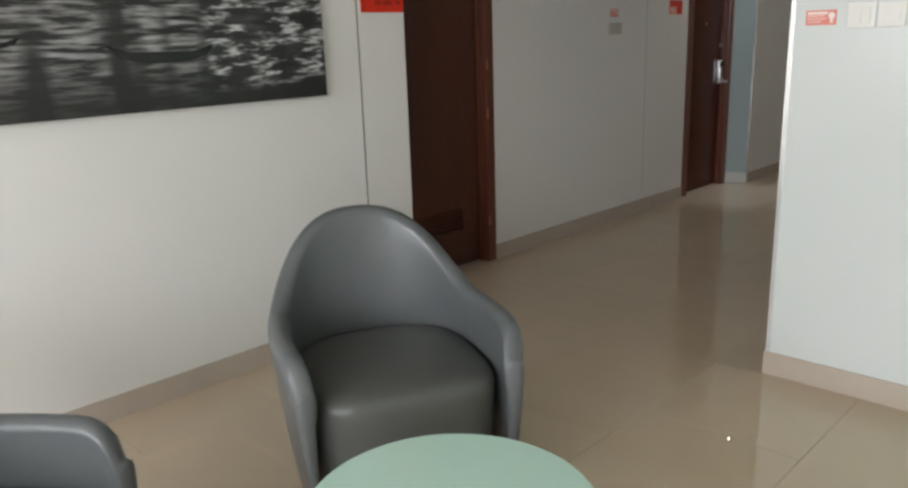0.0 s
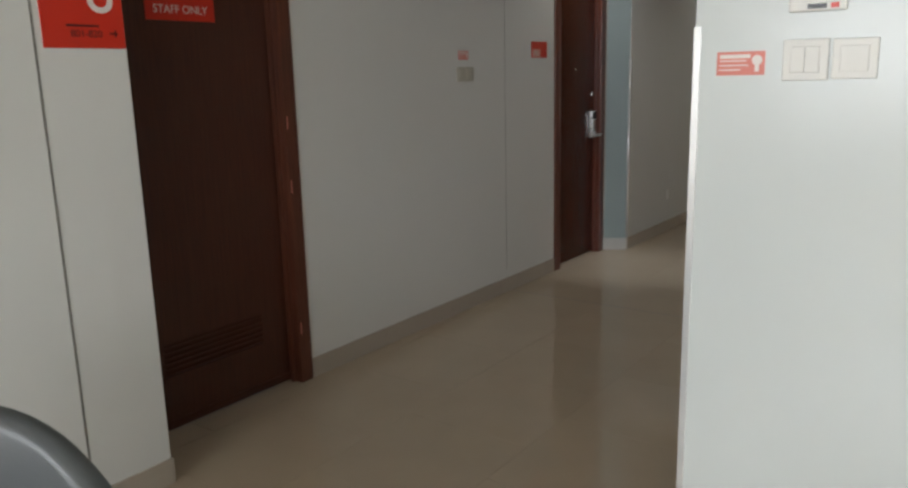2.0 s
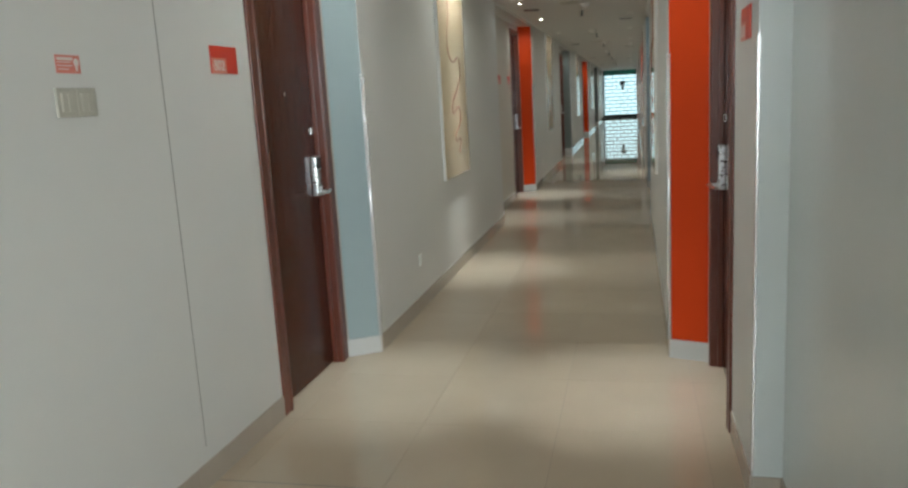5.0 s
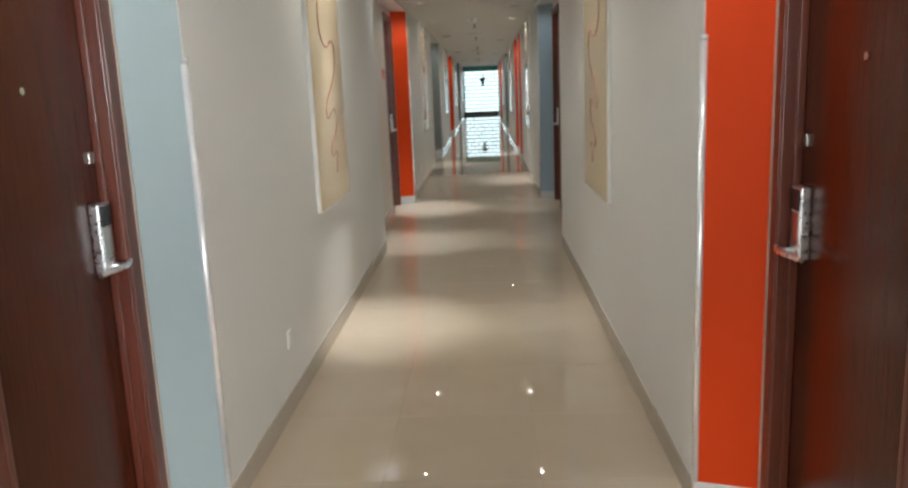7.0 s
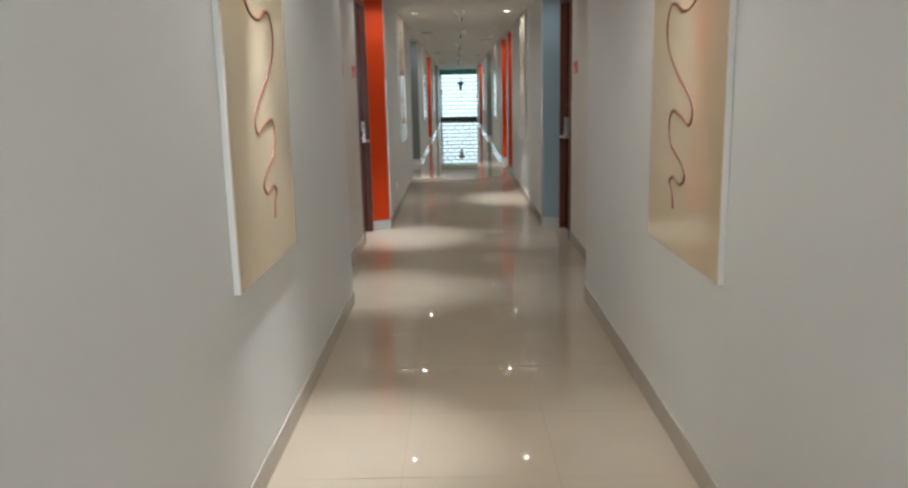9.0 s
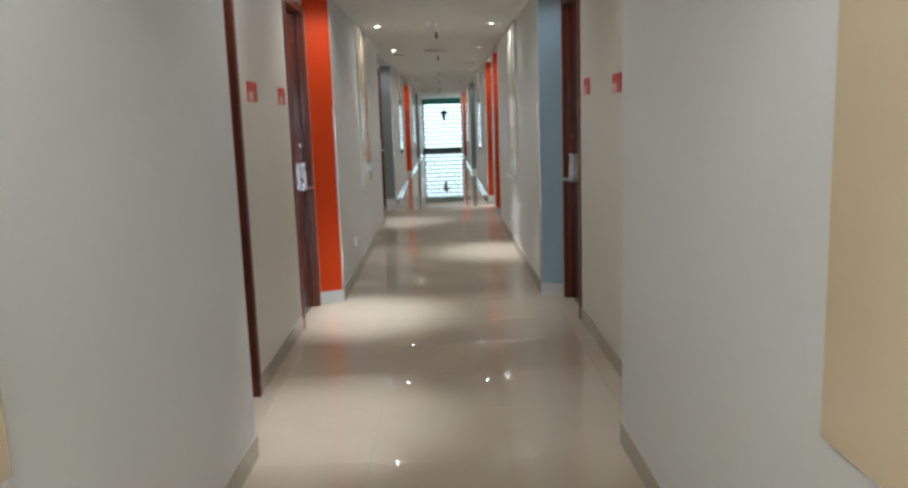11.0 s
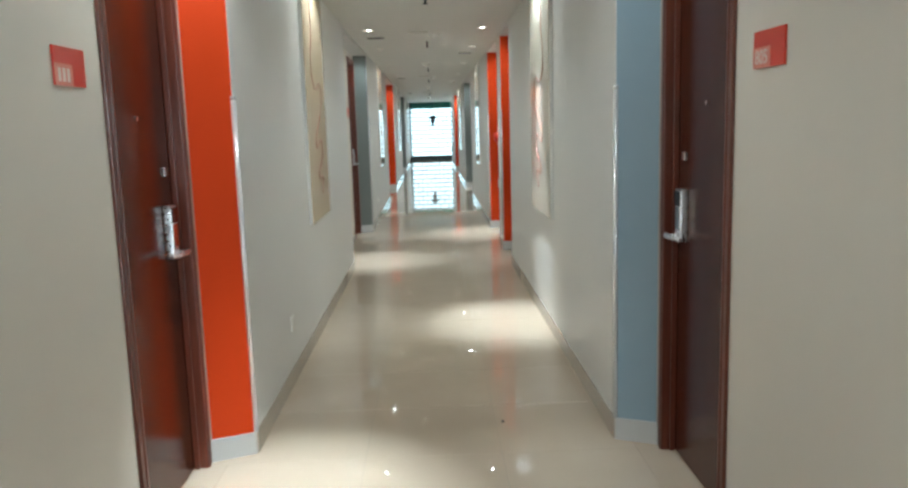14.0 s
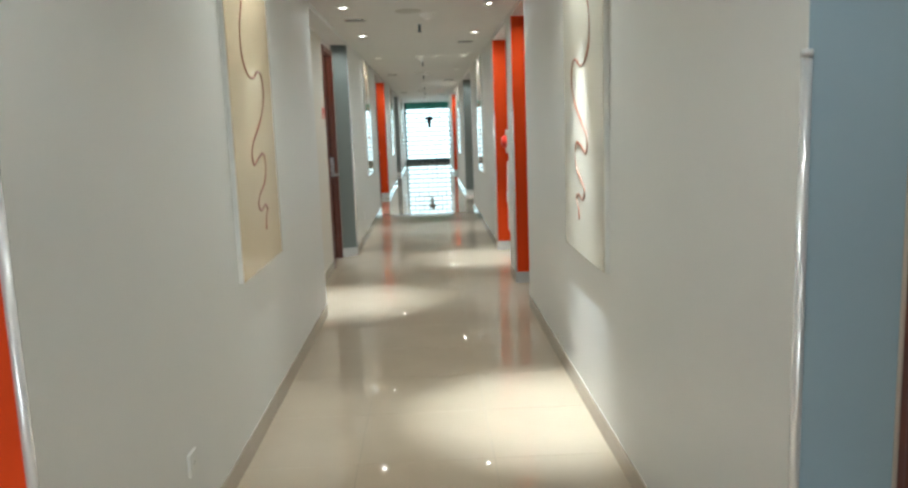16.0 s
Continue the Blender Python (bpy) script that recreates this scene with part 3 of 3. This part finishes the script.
def art_panel(side, y0, y1, face_mat=None):
    face, turn = proud_face(side, y0), -side
    z0, z1, deep = 0.803, 2.425, 0.026
    a = thing("art_panel", "tall cream wall panel with a rust-red wavy line", "wall panel", Matrix.Translation((face, y0, 0)), "cream art panels")

    def b(bm, x0, x1, *rest, bevel=0.0):
        return box(bm, min(turn * x0, turn * x1), max(turn * x0, turn * x1), *rest, bevel=bevel)

    part("board", b(bmesh.new(), 0.0005, deep - 0.004, 0, y1 - y0, z0, z1, bevel=0.003), BOARD, a, "white edged backing board")
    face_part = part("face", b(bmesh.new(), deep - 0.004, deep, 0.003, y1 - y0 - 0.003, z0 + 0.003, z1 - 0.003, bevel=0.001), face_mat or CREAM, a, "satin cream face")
    w = y1 - y0
    part("wavy_line", wire(bmesh.new(), [(turn * (deep + 0.001), p * w / 0.93, z) for p, z in SQUIGGLE], 0.007), RUST, face_part, "rust-red wavy line", True)


for k in range(5):
    art_panel(-1, 8.945 + 7.65 * k, 9.86 + 7.65 * k)
    art_panel(1, 8.95 + 7.53 * k, 9.90 + 7.53 * k, GLARE_CREAM if k else None)

# ---- room number signs ----


def sign(side, y0, y1, z0, z1, number=""):
    face, turn = rec_face(side, y0), -side
    s = thing("room_sign", "small red room number sign with a paler square" + (" reading " + number if number else ""), "sign", Matrix.Translation((face, (y0 + y1) / 2, (z0 + z1) / 2)), "room number signs")
    w, h = (y1 - y0) / 2, (z1 - z0) / 2

    def b(bm, x0, x1, *rest, bevel=0.0):
        return box(bm, min(turn * x0, turn * x1), max(turn * x0, turn * x1), *rest, bevel=bevel)

    plate = part("plate", b(bmesh.new(), 0.0005, 0.006, -w, w, -h, h, bevel=0.0012), SIGN_RED, s)
    lo = (-w, 0.12 * w) if side < 0 else (-0.12 * w, w)
    part("number_square", b(bmesh.new(), 0.006, 0.0068, *lo, -h, 0.12 * h), SIGN_PALE, plate)
    turnm = pose(turn * 0.0072, sum(lo) / 2, -h * 0.45, 90, 0, 90 if side < 0 else -90)
    if number:
        lettering(number, 0.058, SIGN_WHITE, plate, turnm, "number")
    else:
        for i in range(3):
            c = sum(lo) / 2 + (i - 1) * w * 0.28
            part("digit_bar", b(bmesh.new(), 0.0068, 0.0074, c - w * 0.08, c + w * 0.08, -h * 0.8, -h * 0.1), SIGN_WHITE, plate)
    return s


sign(-1, 5.886, 6.096, 1.583, 1.692, "802")
sign(1, 5.80, 6.01, 1.573, 1.682)
for k in range(4):
    o = 7.6 * k
    sign(-1, 12.745 + o, 12.955 + o, 1.585, 1.693)
    sign(-1, 13.555 + o, 13.75 + o, 1.585, 1.693)
    if k != 1:
        sign(1, 12.63 + o, 12.835 + o, 1.568, 1.67, "")
        sign(1, 13.515 + o, 13.725 + o, 1.583, 1.69, "805" if k == 0 else "")

# ---- switches, labels, sockets ----


def switch_plate(name, label, m, keys, w=0.086, h=0.086, mat=PLASTIC):
    """Local x out of the wall, y along, z up."""
    s = thing(name, label, "switch", m, "wall switches")
    rim = box(bmesh.new(), 0.0005, 0.009, -w / 2, w / 2, -h / 2, h / 2, 0.003)
    part("plate", rim, mat, s)
    part("inset_frame", box(bmesh.new(), 0.009, 0.0105, -w * 0.33, w * 0.33, -h * 0.33, h * 0.33, 0.0007), mat, s)
    for i in range(keys):
        a = -w * 0.31 + i * (w * 0.62 / keys)
        part("rocker", box(bmesh.new(), 0.0105, 0.0135, a + 0.0008, a + w * 0.62 / keys - 0.0008, -h * 0.31, h * 0.31, 0.001), mat, s)
    return s


def energy_label(m, w, h):
    s = thing("energy_label", "small red sticker with white print and a lamp sign", "sticker", m, "red stickers")
    part("sticker", box(bmesh.new(), 0.0004, 0.0012, -w / 2, w / 2, -h / 2, h / 2), LABEL_RED, s)
    for i, (a, b, t) in enumerate(((-0.44, 0.2, 0.16), (-0.44, 0.12, 0.05), (-0.44, 0.16, 0.05), (-0.44, 0.0, 0.05))):
        z = h * (0.30 - i * 0.19)
        part("print_bar", box(bmesh.new(), 0.0012, 0.0017, a * w, b * w, z - t * h / 2, z + t * h / 2), SIGN_WHITE, s)
    bulb = tube(bmesh.new(), (0.0012, 0.34 * w, 0.12 * h), (0.0018, 0.34 * w, 0.12 * h), 0.22 * h)
    box(bulb, 0.0012, 0.0016, 0.34 * w - 0.09 * h, 0.34 * w + 0.09 * h, -0.36 * h, 0.1 * h)
    part("lamp_sign", bulb, SIGN_WHITE, s)


switch_plate("light_switch", "aged ivory plastic wall switch on the corridor wall", Matrix.Translation((RL, 5.032, 1.482)), 2, mat=IVORY)
switch_plate("light_switch", "aged ivory plastic wall switch on the corridor wall", Matrix.Translation((RL, 5.119, 1.482)), 2, mat=IVORY)
energy_label(Matrix.Translation((RL, 5.066, 1.594)), 0.105, 0.053)
face_front = lambda x, z: Matrix.Translation((x, COL_Y, z)) @ pose(0, 0, 0, 0, 0, -90)
switch_plate("light_switch", "white double wall switch on the glossy wall block", face_front(-0.891, 1.490), 2, 0.098, 0.092)
switch_plate("light_switch", "white single wall switch on the glossy wall block", face_front(-0.789, 1.490), 1, 0.092, 0.088)
energy_label(face_front(-1.036, 1.486), 0.112, 0.055)
ts = thing("thermostat", "white wall control with dark display on the wall block", "wall control", face_front(-0.872, 1.645))
part("body", box(bmesh.new(), 0.0005, 0.016, -0.06, 0.06, -0.05, 0.05, 0.004), PLASTIC, ts)
part("slot", box(bmesh.new(), 0.016, 0.0168, -0.02, 0.02, -0.045, -0.034), BLACK, ts)
part("slot", box(bmesh.new(), 0.016, 0.0168, 0.028, 0.045, -0.045, -0.034), SIGN_RED, ts)


def socket(side, y, z):
    face, r = proud_face(side, y), 180 if side > 0 else 0
    s = thing("wall_socket", "white plastic wall socket near the skirting", "socket", Matrix.Translation((face, y, z)) @ pose(0, 0, 0, 0, 0, r), "wall sockets")
    part("plate", box(bmesh.new(), 0.0005, 0.010, -0.04, 0.04, -0.04, 0.04, 0.003), PLASTIC, s)
    part("face", tube(bmesh.new(), (0.009, 0, 0), (0.012, 0, 0), 0.021), PLASTIC, s)
    for d in (-0.0095, 0.0095):
        part("hole", tube(bmesh.new(), (0.012, d, 0), (0.0124, d, 0), 0.0025, sides=8), BLACK, s)


for k in range(4):
    socket(-1, 8.13 + 7.62 * k, 0.345)

# ---- the staff door and its signs ----
sd = thing("door_91", "closed brown wooden staff door with a louvred vent", "door", Matrix.Translation((RL, 0, 0)), kind="structure")
y0, y1, w, H = 2.665, 3.665, 0.075, 2.2
leaf = box(bmesh.new(), -0.10, -0.06, y0 + w, y1 - w, 0.012, H - w, 0.003)
lf = part("leaf", leaf, BROWN_WOOD, sd)
part("leaf_rail", box(bmesh.new(), -0.0598, -0.056, y0 + w + 0.01, y1 - w - 0.01, 0.012, 0.05, 0.001), BROWN_WOOD, sd)
for a, b in ((y0, y0 + w), (y1 - w, y1)):
    post = box(bmesh.new(), -0.2, 0.014, a, b, 0, H, 0.004)
    i = b if a == y0 else a - 0.014
    box(post, -0.056, -0.03, i, i + 0.014, 0, H - w, 0.003)
    part("frame_post", post, BROWN_FRAME, sd, "red-brown worn door frame")
part("frame_head", box(bmesh.new(), -0.2, 0.014, y0 + w, y1 - w, H - w, H, 0.004), BROWN_FRAME, sd)
vent = part("vent", box(bmesh.new(), -0.0598, -0.050, 2.89, 3.42, 0.235, 0.25, 0.002), BROWN_WOOD, sd)
for i in range(6):
    z = 0.265 + i * 0.024
    slat = bmesh.new()
    box(slat, -0.007, 0.007, 2.89, 3.42, -0.0015, 0.0015)
    ob = part("slat", slat, BROWN_WOOD, vent)
    ob.matrix_local = pose(-0.053, 0, z, 0, 35, 0)
for z in (0.25, 0.95, 1.25):
    part("scratch", box(bmesh.new(), 0.0142, 0.0147, y1 - w + 0.012, y1 - w + 0.018, z, z + 0.06), SIGN_PALE, sd, "pale worn scratch")
for z in (0.25, 1.05, 1.9):
    part("hinge", tube(bmesh.new(), (-0.05, y1 - w - 0.004, z), (-0.05, y1 - w - 0.004, z + 0.09), 0.007, sides=10), STEEL, sd)
so = thing("staff_sign", "red sign reading staff only in white on the brown door", "sign", Matrix.Translation((RL - 0.06, 3.135, 1.775)))
part("plate", box(bmesh.new(), 0.0005, 0.004, -0.165, 0.165, -0.055, 0.055, 0.001), SIGN_RED, so)
lettering("STAFF ONLY", 0.046, SIGN_WHITE, so, pose(0.0046, 0, -0.012, 90, 0, 90))
ds = thing("direction_sign", "red floor sign with white figure and room numbers 801-820", "sign", Matrix.Translation((LOBBY_X, 2.494, 1.76)))
part("plate", box(bmesh.new(), 0.0005, 0.005, -0.138, 0.138, -0.172, 0.172, 0.001), SIGN_RED, ds)
lettering("8", 0.20, SIGN_WHITE, ds, pose(0.0055, 0.062, 0.0, 90, 0, 90), "number")
lettering("801-820", 0.032, SIGN_DARK, ds, pose(0.0055, 0.005, -0.128, 90, 0, 90))
part("print_bar", box(bmesh.new(), 0.005, 0.0056, -0.06, 0.05, -0.106, -0.099), SIGN_DARK, ds)
part("print_bar", box(bmesh.new(), 0.005, 0.0056, -0.09, -0.04, -0.012, -0.004), SIGN_DARK, ds)
arrow = box(bmesh.new(), 0.005, 0.0056, 0.085, 0.112, -0.128, -0.122)
box(arrow, 0.005, 0.0056, 0.102, 0.108, -0.136, -0.114)
part("arrow", arrow, SIGN_DARK, ds)
pic = thing("picture", "large black and white harbour photograph on the lobby wall", "picture", Matrix.Translation((LOBBY_X, 1.12, 1.216)))
part("canvas", box(bmesh.new(), 0.0005, 0.036, -1.0, 0.978, 0, 1.1, 0.002), BLACK, pic, "black picture edge")
part("print", box(bmesh.new(), 0.036, 0.0375, -0.998, 0.976, 0.002, 1.098), PRINT, pic)
for cy, cz, half in ((0.20, 0.215, 0.22), (-0.44, 0.27, 0.13)):
    hull = bmesh.new()
    under = [(-1.0, 0.035), (-0.8, -0.012), (-0.3, -0.03), (0.4, -0.028), (0.85, -0.008), (1.0, 0.03), (0.6, 0.008), (-0.6, 0.010)]
    ring = [[hull.verts.new((x, cy + a * half, cz + c * half / 0.2)) for a, c in under] for x in (0.0372, 0.0379)]
    hull.faces.new(ring[1])
    for q in range(len(under)):
        r = (q + 1) % len(under)
        hull.faces.new((ring[0][q], ring[0][r], ring[1][r], ring[1][q]))
    part("printed_boat", hull, BLACK, pic)

# ---- tub chairs and table ----


def shell(bm, n=76):
    """Padded tub shell: a U in plan, high at the back and sinking to the arms."""
    rows = []
    for i in range(n + 1):
        u = i / n * 2 - 1                         # -1: one arm's front, 0: back, 1: other arm's front
        a = abs(u)
        if a < 0.52:
            ang = math.pi / 2 * (a / 0.52)
            x, y = -0.348 * math.cos(ang) - 0.02, 0.348 * math.sin(ang)
            nx, ny = -math.cos(ang), math.sin(ang)
        else:
            t = (a - 0.52) / 0.48
            x, y = -0.02 + 0.345 * t, 0.348 + 0.012 * math.sin(math.pi * t) - 0.012 * t
            nx, ny = 0.0, 1.0
        if u < 0:
            y, ny = -y, -ny
        k = min(1, a / 0.47)
        top = 0.585 + 0.27 * (0.5 + 0.5 * math.cos(math.pi * k ** 1.3)) ** 1.05 + 0.012 * max(0, 1 - a)
        ahead = max(0.0, 0.345 * (a - 0.52) / 0.48 - 0.245)      # the rim turns down in a round corner at the arm's front
        top -= 0.10 * (1 - math.sqrt(max(0.0, 1 - (ahead / 0.10) ** 2)))
        flare = 0.03 * (top - 0.585) / 0.285
        thick = 0.036 - 0.002 * min(1, a)
        taper = 0.055
        prof = []
        # outer face from the foot up, over the rolled rim, down the inner face
        for z, off in ((0.06, thick - taper), (0.2, thick - taper * 0.65), (0.4, thick - 0.012), (top - 0.07, thick + flare)):
            prof.append((z, off))
        for q in range(9):
            w = math.pi * q / 8
            prof.append((top - thick + thick * math.sin(w) + 0.0, thick * math.cos(w) + flare))
        for z, off in ((top - 0.08, -thick + flare * 0.7), (min(0.42, top - 0.11), -thick), (0.30, -thick)):
            prof.append((z, off))
        rows.append([bm.verts.new((x + nx * o, y + ny * o, z)) for z, o in prof])
    m = len(rows[0])
    for r, s in zip(rows, rows[1:]):
        for j in range(m - 1):
            bm.faces.new((r[j], r[j + 1], s[j + 1], s[j]))
        bm.faces.new((r[m - 1], r[0], s[0], s[m - 1]))
    # rounded fronts of the arms: an upright half-round edge from the foot to the rim
    for r, d in ((rows[0], -1), (rows[-1], 1)):
        ring, base = r, [v.co.copy() for v in r]
        path_y = d * 0.348
        for shrink, out in ((0.90, 0.009), (0.66, 0.017), (0.30, 0.021)):
            nxt = []
            for p in base:
                lean = 0.055 * max(0.0, min(1.0, (0.45 - p.z) / 0.39))
                mid = path_y - d * lean * 0.5
                nxt.append(bm.verts.new((p.x + out, mid + (p.y - mid) * shrink, p.z - (1 - shrink) * 0.03 * max(0.0, (p.z - 0.3) / 0.25))))
            for j in range(m):
                bm.faces.new((ring[j], ring[(j + 1) % m], nxt[(j + 1) % m], nxt[j]))
            ring = nxt
        bm.faces.new(ring)
    return bm


def cushion(bm):
    """Domed seat pad with a rounded front, filling the tub down to its plinth."""
    n, rings = 48, []
    def outline(s, z):
        pts = []
        for i in range(n):
            a = 2 * math.pi * i / n
            ca, sa = math.cos(a), math.sin(a)
            ex = 0.42 if ca > 0 else 0.75
            x = 0.02 + (0.315 if ca > 0 else 0.315) * math.copysign(abs(ca) ** ex, ca) * s
            y = 0.314 * math.copysign(abs(sa) ** (0.45 if ca > 0 else 0.75), sa) * s
            pts.append(bm.verts.new((x, y, z)))
        return pts
    for s, z in ((0.93, 0.07), (0.97, 0.25), (0.985, 0.355), (0.985, 0.388), (0.96, 0.411), (0.90, 0.425), (0.7, 0.434), (0.4, 0.438)):
        rings.append(outline(s, z))
    for r, s in zip(rings, rings[1:]):
        for i in range(n):
            bm.faces.new((r[i], r[(i + 1) % n], s[(i + 1) % n], s[i]))
    bm.faces.new(rings[0][::-1])
    bm.faces.new(rings[-1])
    return bm


chair = thing("tub_chair", "grey leatherette tub armchair with a tall rounded back", "chair", pose(-1.805, 1.445, 0, 0, 0, -27), "grey tub chairs")
part("shell", shell(bmesh.new()), LEATHER, chair, "padded wraparound back and arms", True)
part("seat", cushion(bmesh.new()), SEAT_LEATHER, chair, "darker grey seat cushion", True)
for sx, sy in ((0.26, 0.24), (0.26, -0.24), (-0.2, 0.18), (-0.2, -0.18)):
    part("foot", tube(bmesh.new(), (sx, sy, 0), (sx, sy, 0.075), 0.018, 0.022, 14), BLACK, chair)
copy_thing(chair, pose(-1.752, 0.035, 0, 0, 0, 40))

table = thing("side_table", "round mint green glass-topped side table", "table", Matrix.Translation((-0.985, 0.91, 0)))
top = bmesh.new()
tube(top, (0, 0, 0.446), (0, 0, 0.46), 0.331, sides=96)
bmesh.ops.bevel(top, geom=[e for e in top.edges if len(e.link_faces) == 2 and abs(e.link_faces[0].normal.dot(e.link_faces[1].normal)) < 0.1], offset=0.003, segments=2, affect="EDGES")
part("tabletop", top, MINT, table)
part("column", tube(bmesh.new(), (0, 0, 0.02), (0, 0, 0.446), 0.03), CHROME, table)
part("base_plate", tube(bmesh.new(), (0, 0, 0), (0, 0, 0.02), 0.22, 0.2, 48), CHROME, table)

# ---- ceiling fittings ----


def sprinkler(y, x=-2.24):
    s = thing("sprinkler", "small hanging fire sprinkler on the ceiling", "sprinkler", Matrix.Translation((x, y, CEIL)), "ceiling sprinklers")
    part("rose", tube(bmesh.new(), (0, 0, 0), (0, 0, -0.008), 0.035, 0.028), CHROME, s)
    part("pipe", tube(bmesh.new(), (0, 0, -0.008), (0, 0, -0.070), 0.011, sides=12), DARK_METAL, s, "dark sprinkler stem")
    part("deflector", tube(bmesh.new(), (0, 0, -0.070), (0, 0, -0.076), 0.020, sides=16), DARK_METAL, s)


def smoke_detector(y, x=-2.27):
    s = thing("smoke_detector", "round off-white ceiling smoke detector", "smoke detector", Matrix.Translation((x, y, CEIL)), "smoke detectors")
    part("base", tube(bmesh.new(), (0, 0, 0), (0, 0, -0.02), 0.068, 0.064, 28), PLASTIC, s)
    part("head", tube(bmesh.new(), (0, 0, -0.02), (0, 0, -0.052), 0.055, 0.03, 28), PLASTIC, s)


def speaker(y, x=-2.33):
    s = thing("ceiling_speaker", "round off-white perforated speaker set in the ceiling", "speaker", Matrix.Translation((x, y, CEIL)), "ceiling speakers")
    part("rim", tube(bmesh.new(), (0, 0, 0), (0, 0, -0.008), 0.115, 0.108, 40), IVORY, s)
    part("grille", tube(bmesh.new(), (0, 0, -0.008), (0, 0, -0.012), 0.098, 0.09, 40), IVORY, s)


def air_vent(x, y):
    s = thing("air_grille", "small square slotted ceiling air grille", "air grille", Matrix.Translation((x, y, CEIL)), "ceiling grilles")
    part("frame", box(bmesh.new(), -0.10, 0.10, -0.085, 0.085, -0.006, 0, 0.002), IVORY, s)
    for i in range(5):
        part("slot", box(bmesh.new(), -0.085, 0.085, -0.062 + i * 0.027, -0.044 + i * 0.027, -0.0075, -0.006), BLACK, s)


for k in range(4):
    o = 7.6 * (k - 1)
    sprinkler(17.6 + o)
    speaker(20.05 + o)
    smoke_detector(20.28 + o, -2.16)
    sprinkler(20.95 + o)
    smoke_detector(24.4 + o)
    air_vent(-2.82, 20.5 + o)
    air_vent(-1.71, 22.65 + o)

# ---- fire alarm in the short bay ----
al = thing("fire_alarm", "red fire alarm bell over a white hose cabinet", "fire alarm", pose(RR, 22.0, 1.27, 0, 0, 180))
part("back_box", box(bmesh.new(), 0.0005, 0.07, -0.11, 0.11, -0.13, 0.13, 0.005), PLASTIC, al)
part("bell", tube(bmesh.new(), (0.07, 0, 0), (0.125, 0, 0), 0.078, 0.05, 28), SIGN_RED, al)
hc = thing("hose_cabinet", "white steel fire hose cabinet set against the wall", "cabinet", pose(RR, 21.75, 0, 0, 0, 180))
part("body", box(bmesh.new(), 0.0005, 0.06, -0.32, 0.32, 0.25, 1.05, 0.006), GUARD, hc)
hd = part("door", box(bmesh.new(), 0.06, 0.068, -0.30, 0.30, 0.27, 1.03, 0.003), GUARD, hc)
part("handle", box(bmesh.new(), 0.068, 0.082, -0.27, -0.25, 0.58, 0.70, 0.004), CHROME, hd)

# ---- floor: polished 60 cm tiles over their grout bed ----
bed = box(bmesh.new(), OUT_L, 2.6, -3.4, 5.65, -0.12, -0.003)
box(bed, OUT_L, OUT_R, 5.65, END_Y + 0.4, -0.12, -0.003)
floor = tagged(part("floor", bed, GROUT), "polished beige porcelain tile floor with thin joints", "floor", kind="structure")
PITCH, GAP, MOUTH = 0.603, 0.0018, 5.585
tile_mesh = mesh_of("tile", box(bmesh.new(), -PITCH / 2 + GAP / 2, PITCH / 2 - GAP / 2, -PITCH / 2 + GAP / 2, PITCH / 2 - GAP / 2, -0.010, 0.0, 0.0), TILE)
rest = bmesh.new()
count = 0
for i in range(-3, 8):
    xc = -1.962 - PITCH / 2 + PITCH * i
    # in the lobby every second row is set half a tile off, and all are cut at the joint across the corridor's mouth
    start = (3.00 if i % 2 == 0 else 3.30) - 11 * PITCH
    edges = [start + PITCH * j for j in range(16) if start + PITCH * j < MOUTH - 0.01] + [MOUTH]
    while edges[-1] < END_Y + 0.2:
        edges.append(edges[-1] + PITCH)
    for a, b in zip(edges, edges[1:]):
        yc = (a + b) / 2
        if yc > MOUTH and not (-3.7 < xc < -0.9):
            continue
        whole = b - a > PITCH - 0.01
        if whole and -1.5 < yc < 24 and -3.3 < xc < 0.8 and count < 300 and not (xc > COL_L + 0.2 and yc > COL_Y + 0.2):
            t = new("tile", tile_mesh)
            t.parent, t.location = floor, (xc, yc, 0)
            count += 1
        else:
            box(rest, xc - PITCH / 2 + GAP / 2, xc + PITCH / 2 - GAP / 2, a + GAP / 2, b - GAP / 2, -0.010, 0.0)
far_tiles = part("far_tiles", rest, TILE, floor)
part("mouth_joint", box(bmesh.new(), OUT_L + 0.2, COL_L, MOUTH - 0.0025, MOUTH + 0.0025, -0.003, 0.0004), SEAM, floor, "dark joint across the corridor's mouth")
far_tiles["kind"] = "stuff"

# ---- a scrap of dirt on the corridor floor ----
scrap = bmesh.new()
bmesh.ops.create_icosphere(scrap, subdivisions=2, radius=0.009)
for v in scrap.verts:
    v.co += v.co * 0.5 * noise.noise(v.co * 160)
    v.co.z = max(0.0, v.co.z * 0.5 + 0.002)
so2 = tagged(part("dirt_scrap", scrap, BLACK), "small dark scrap of dirt lying on the floor tiles", "scrap")
so2.location = (-1.924, 14.995, 0.0)
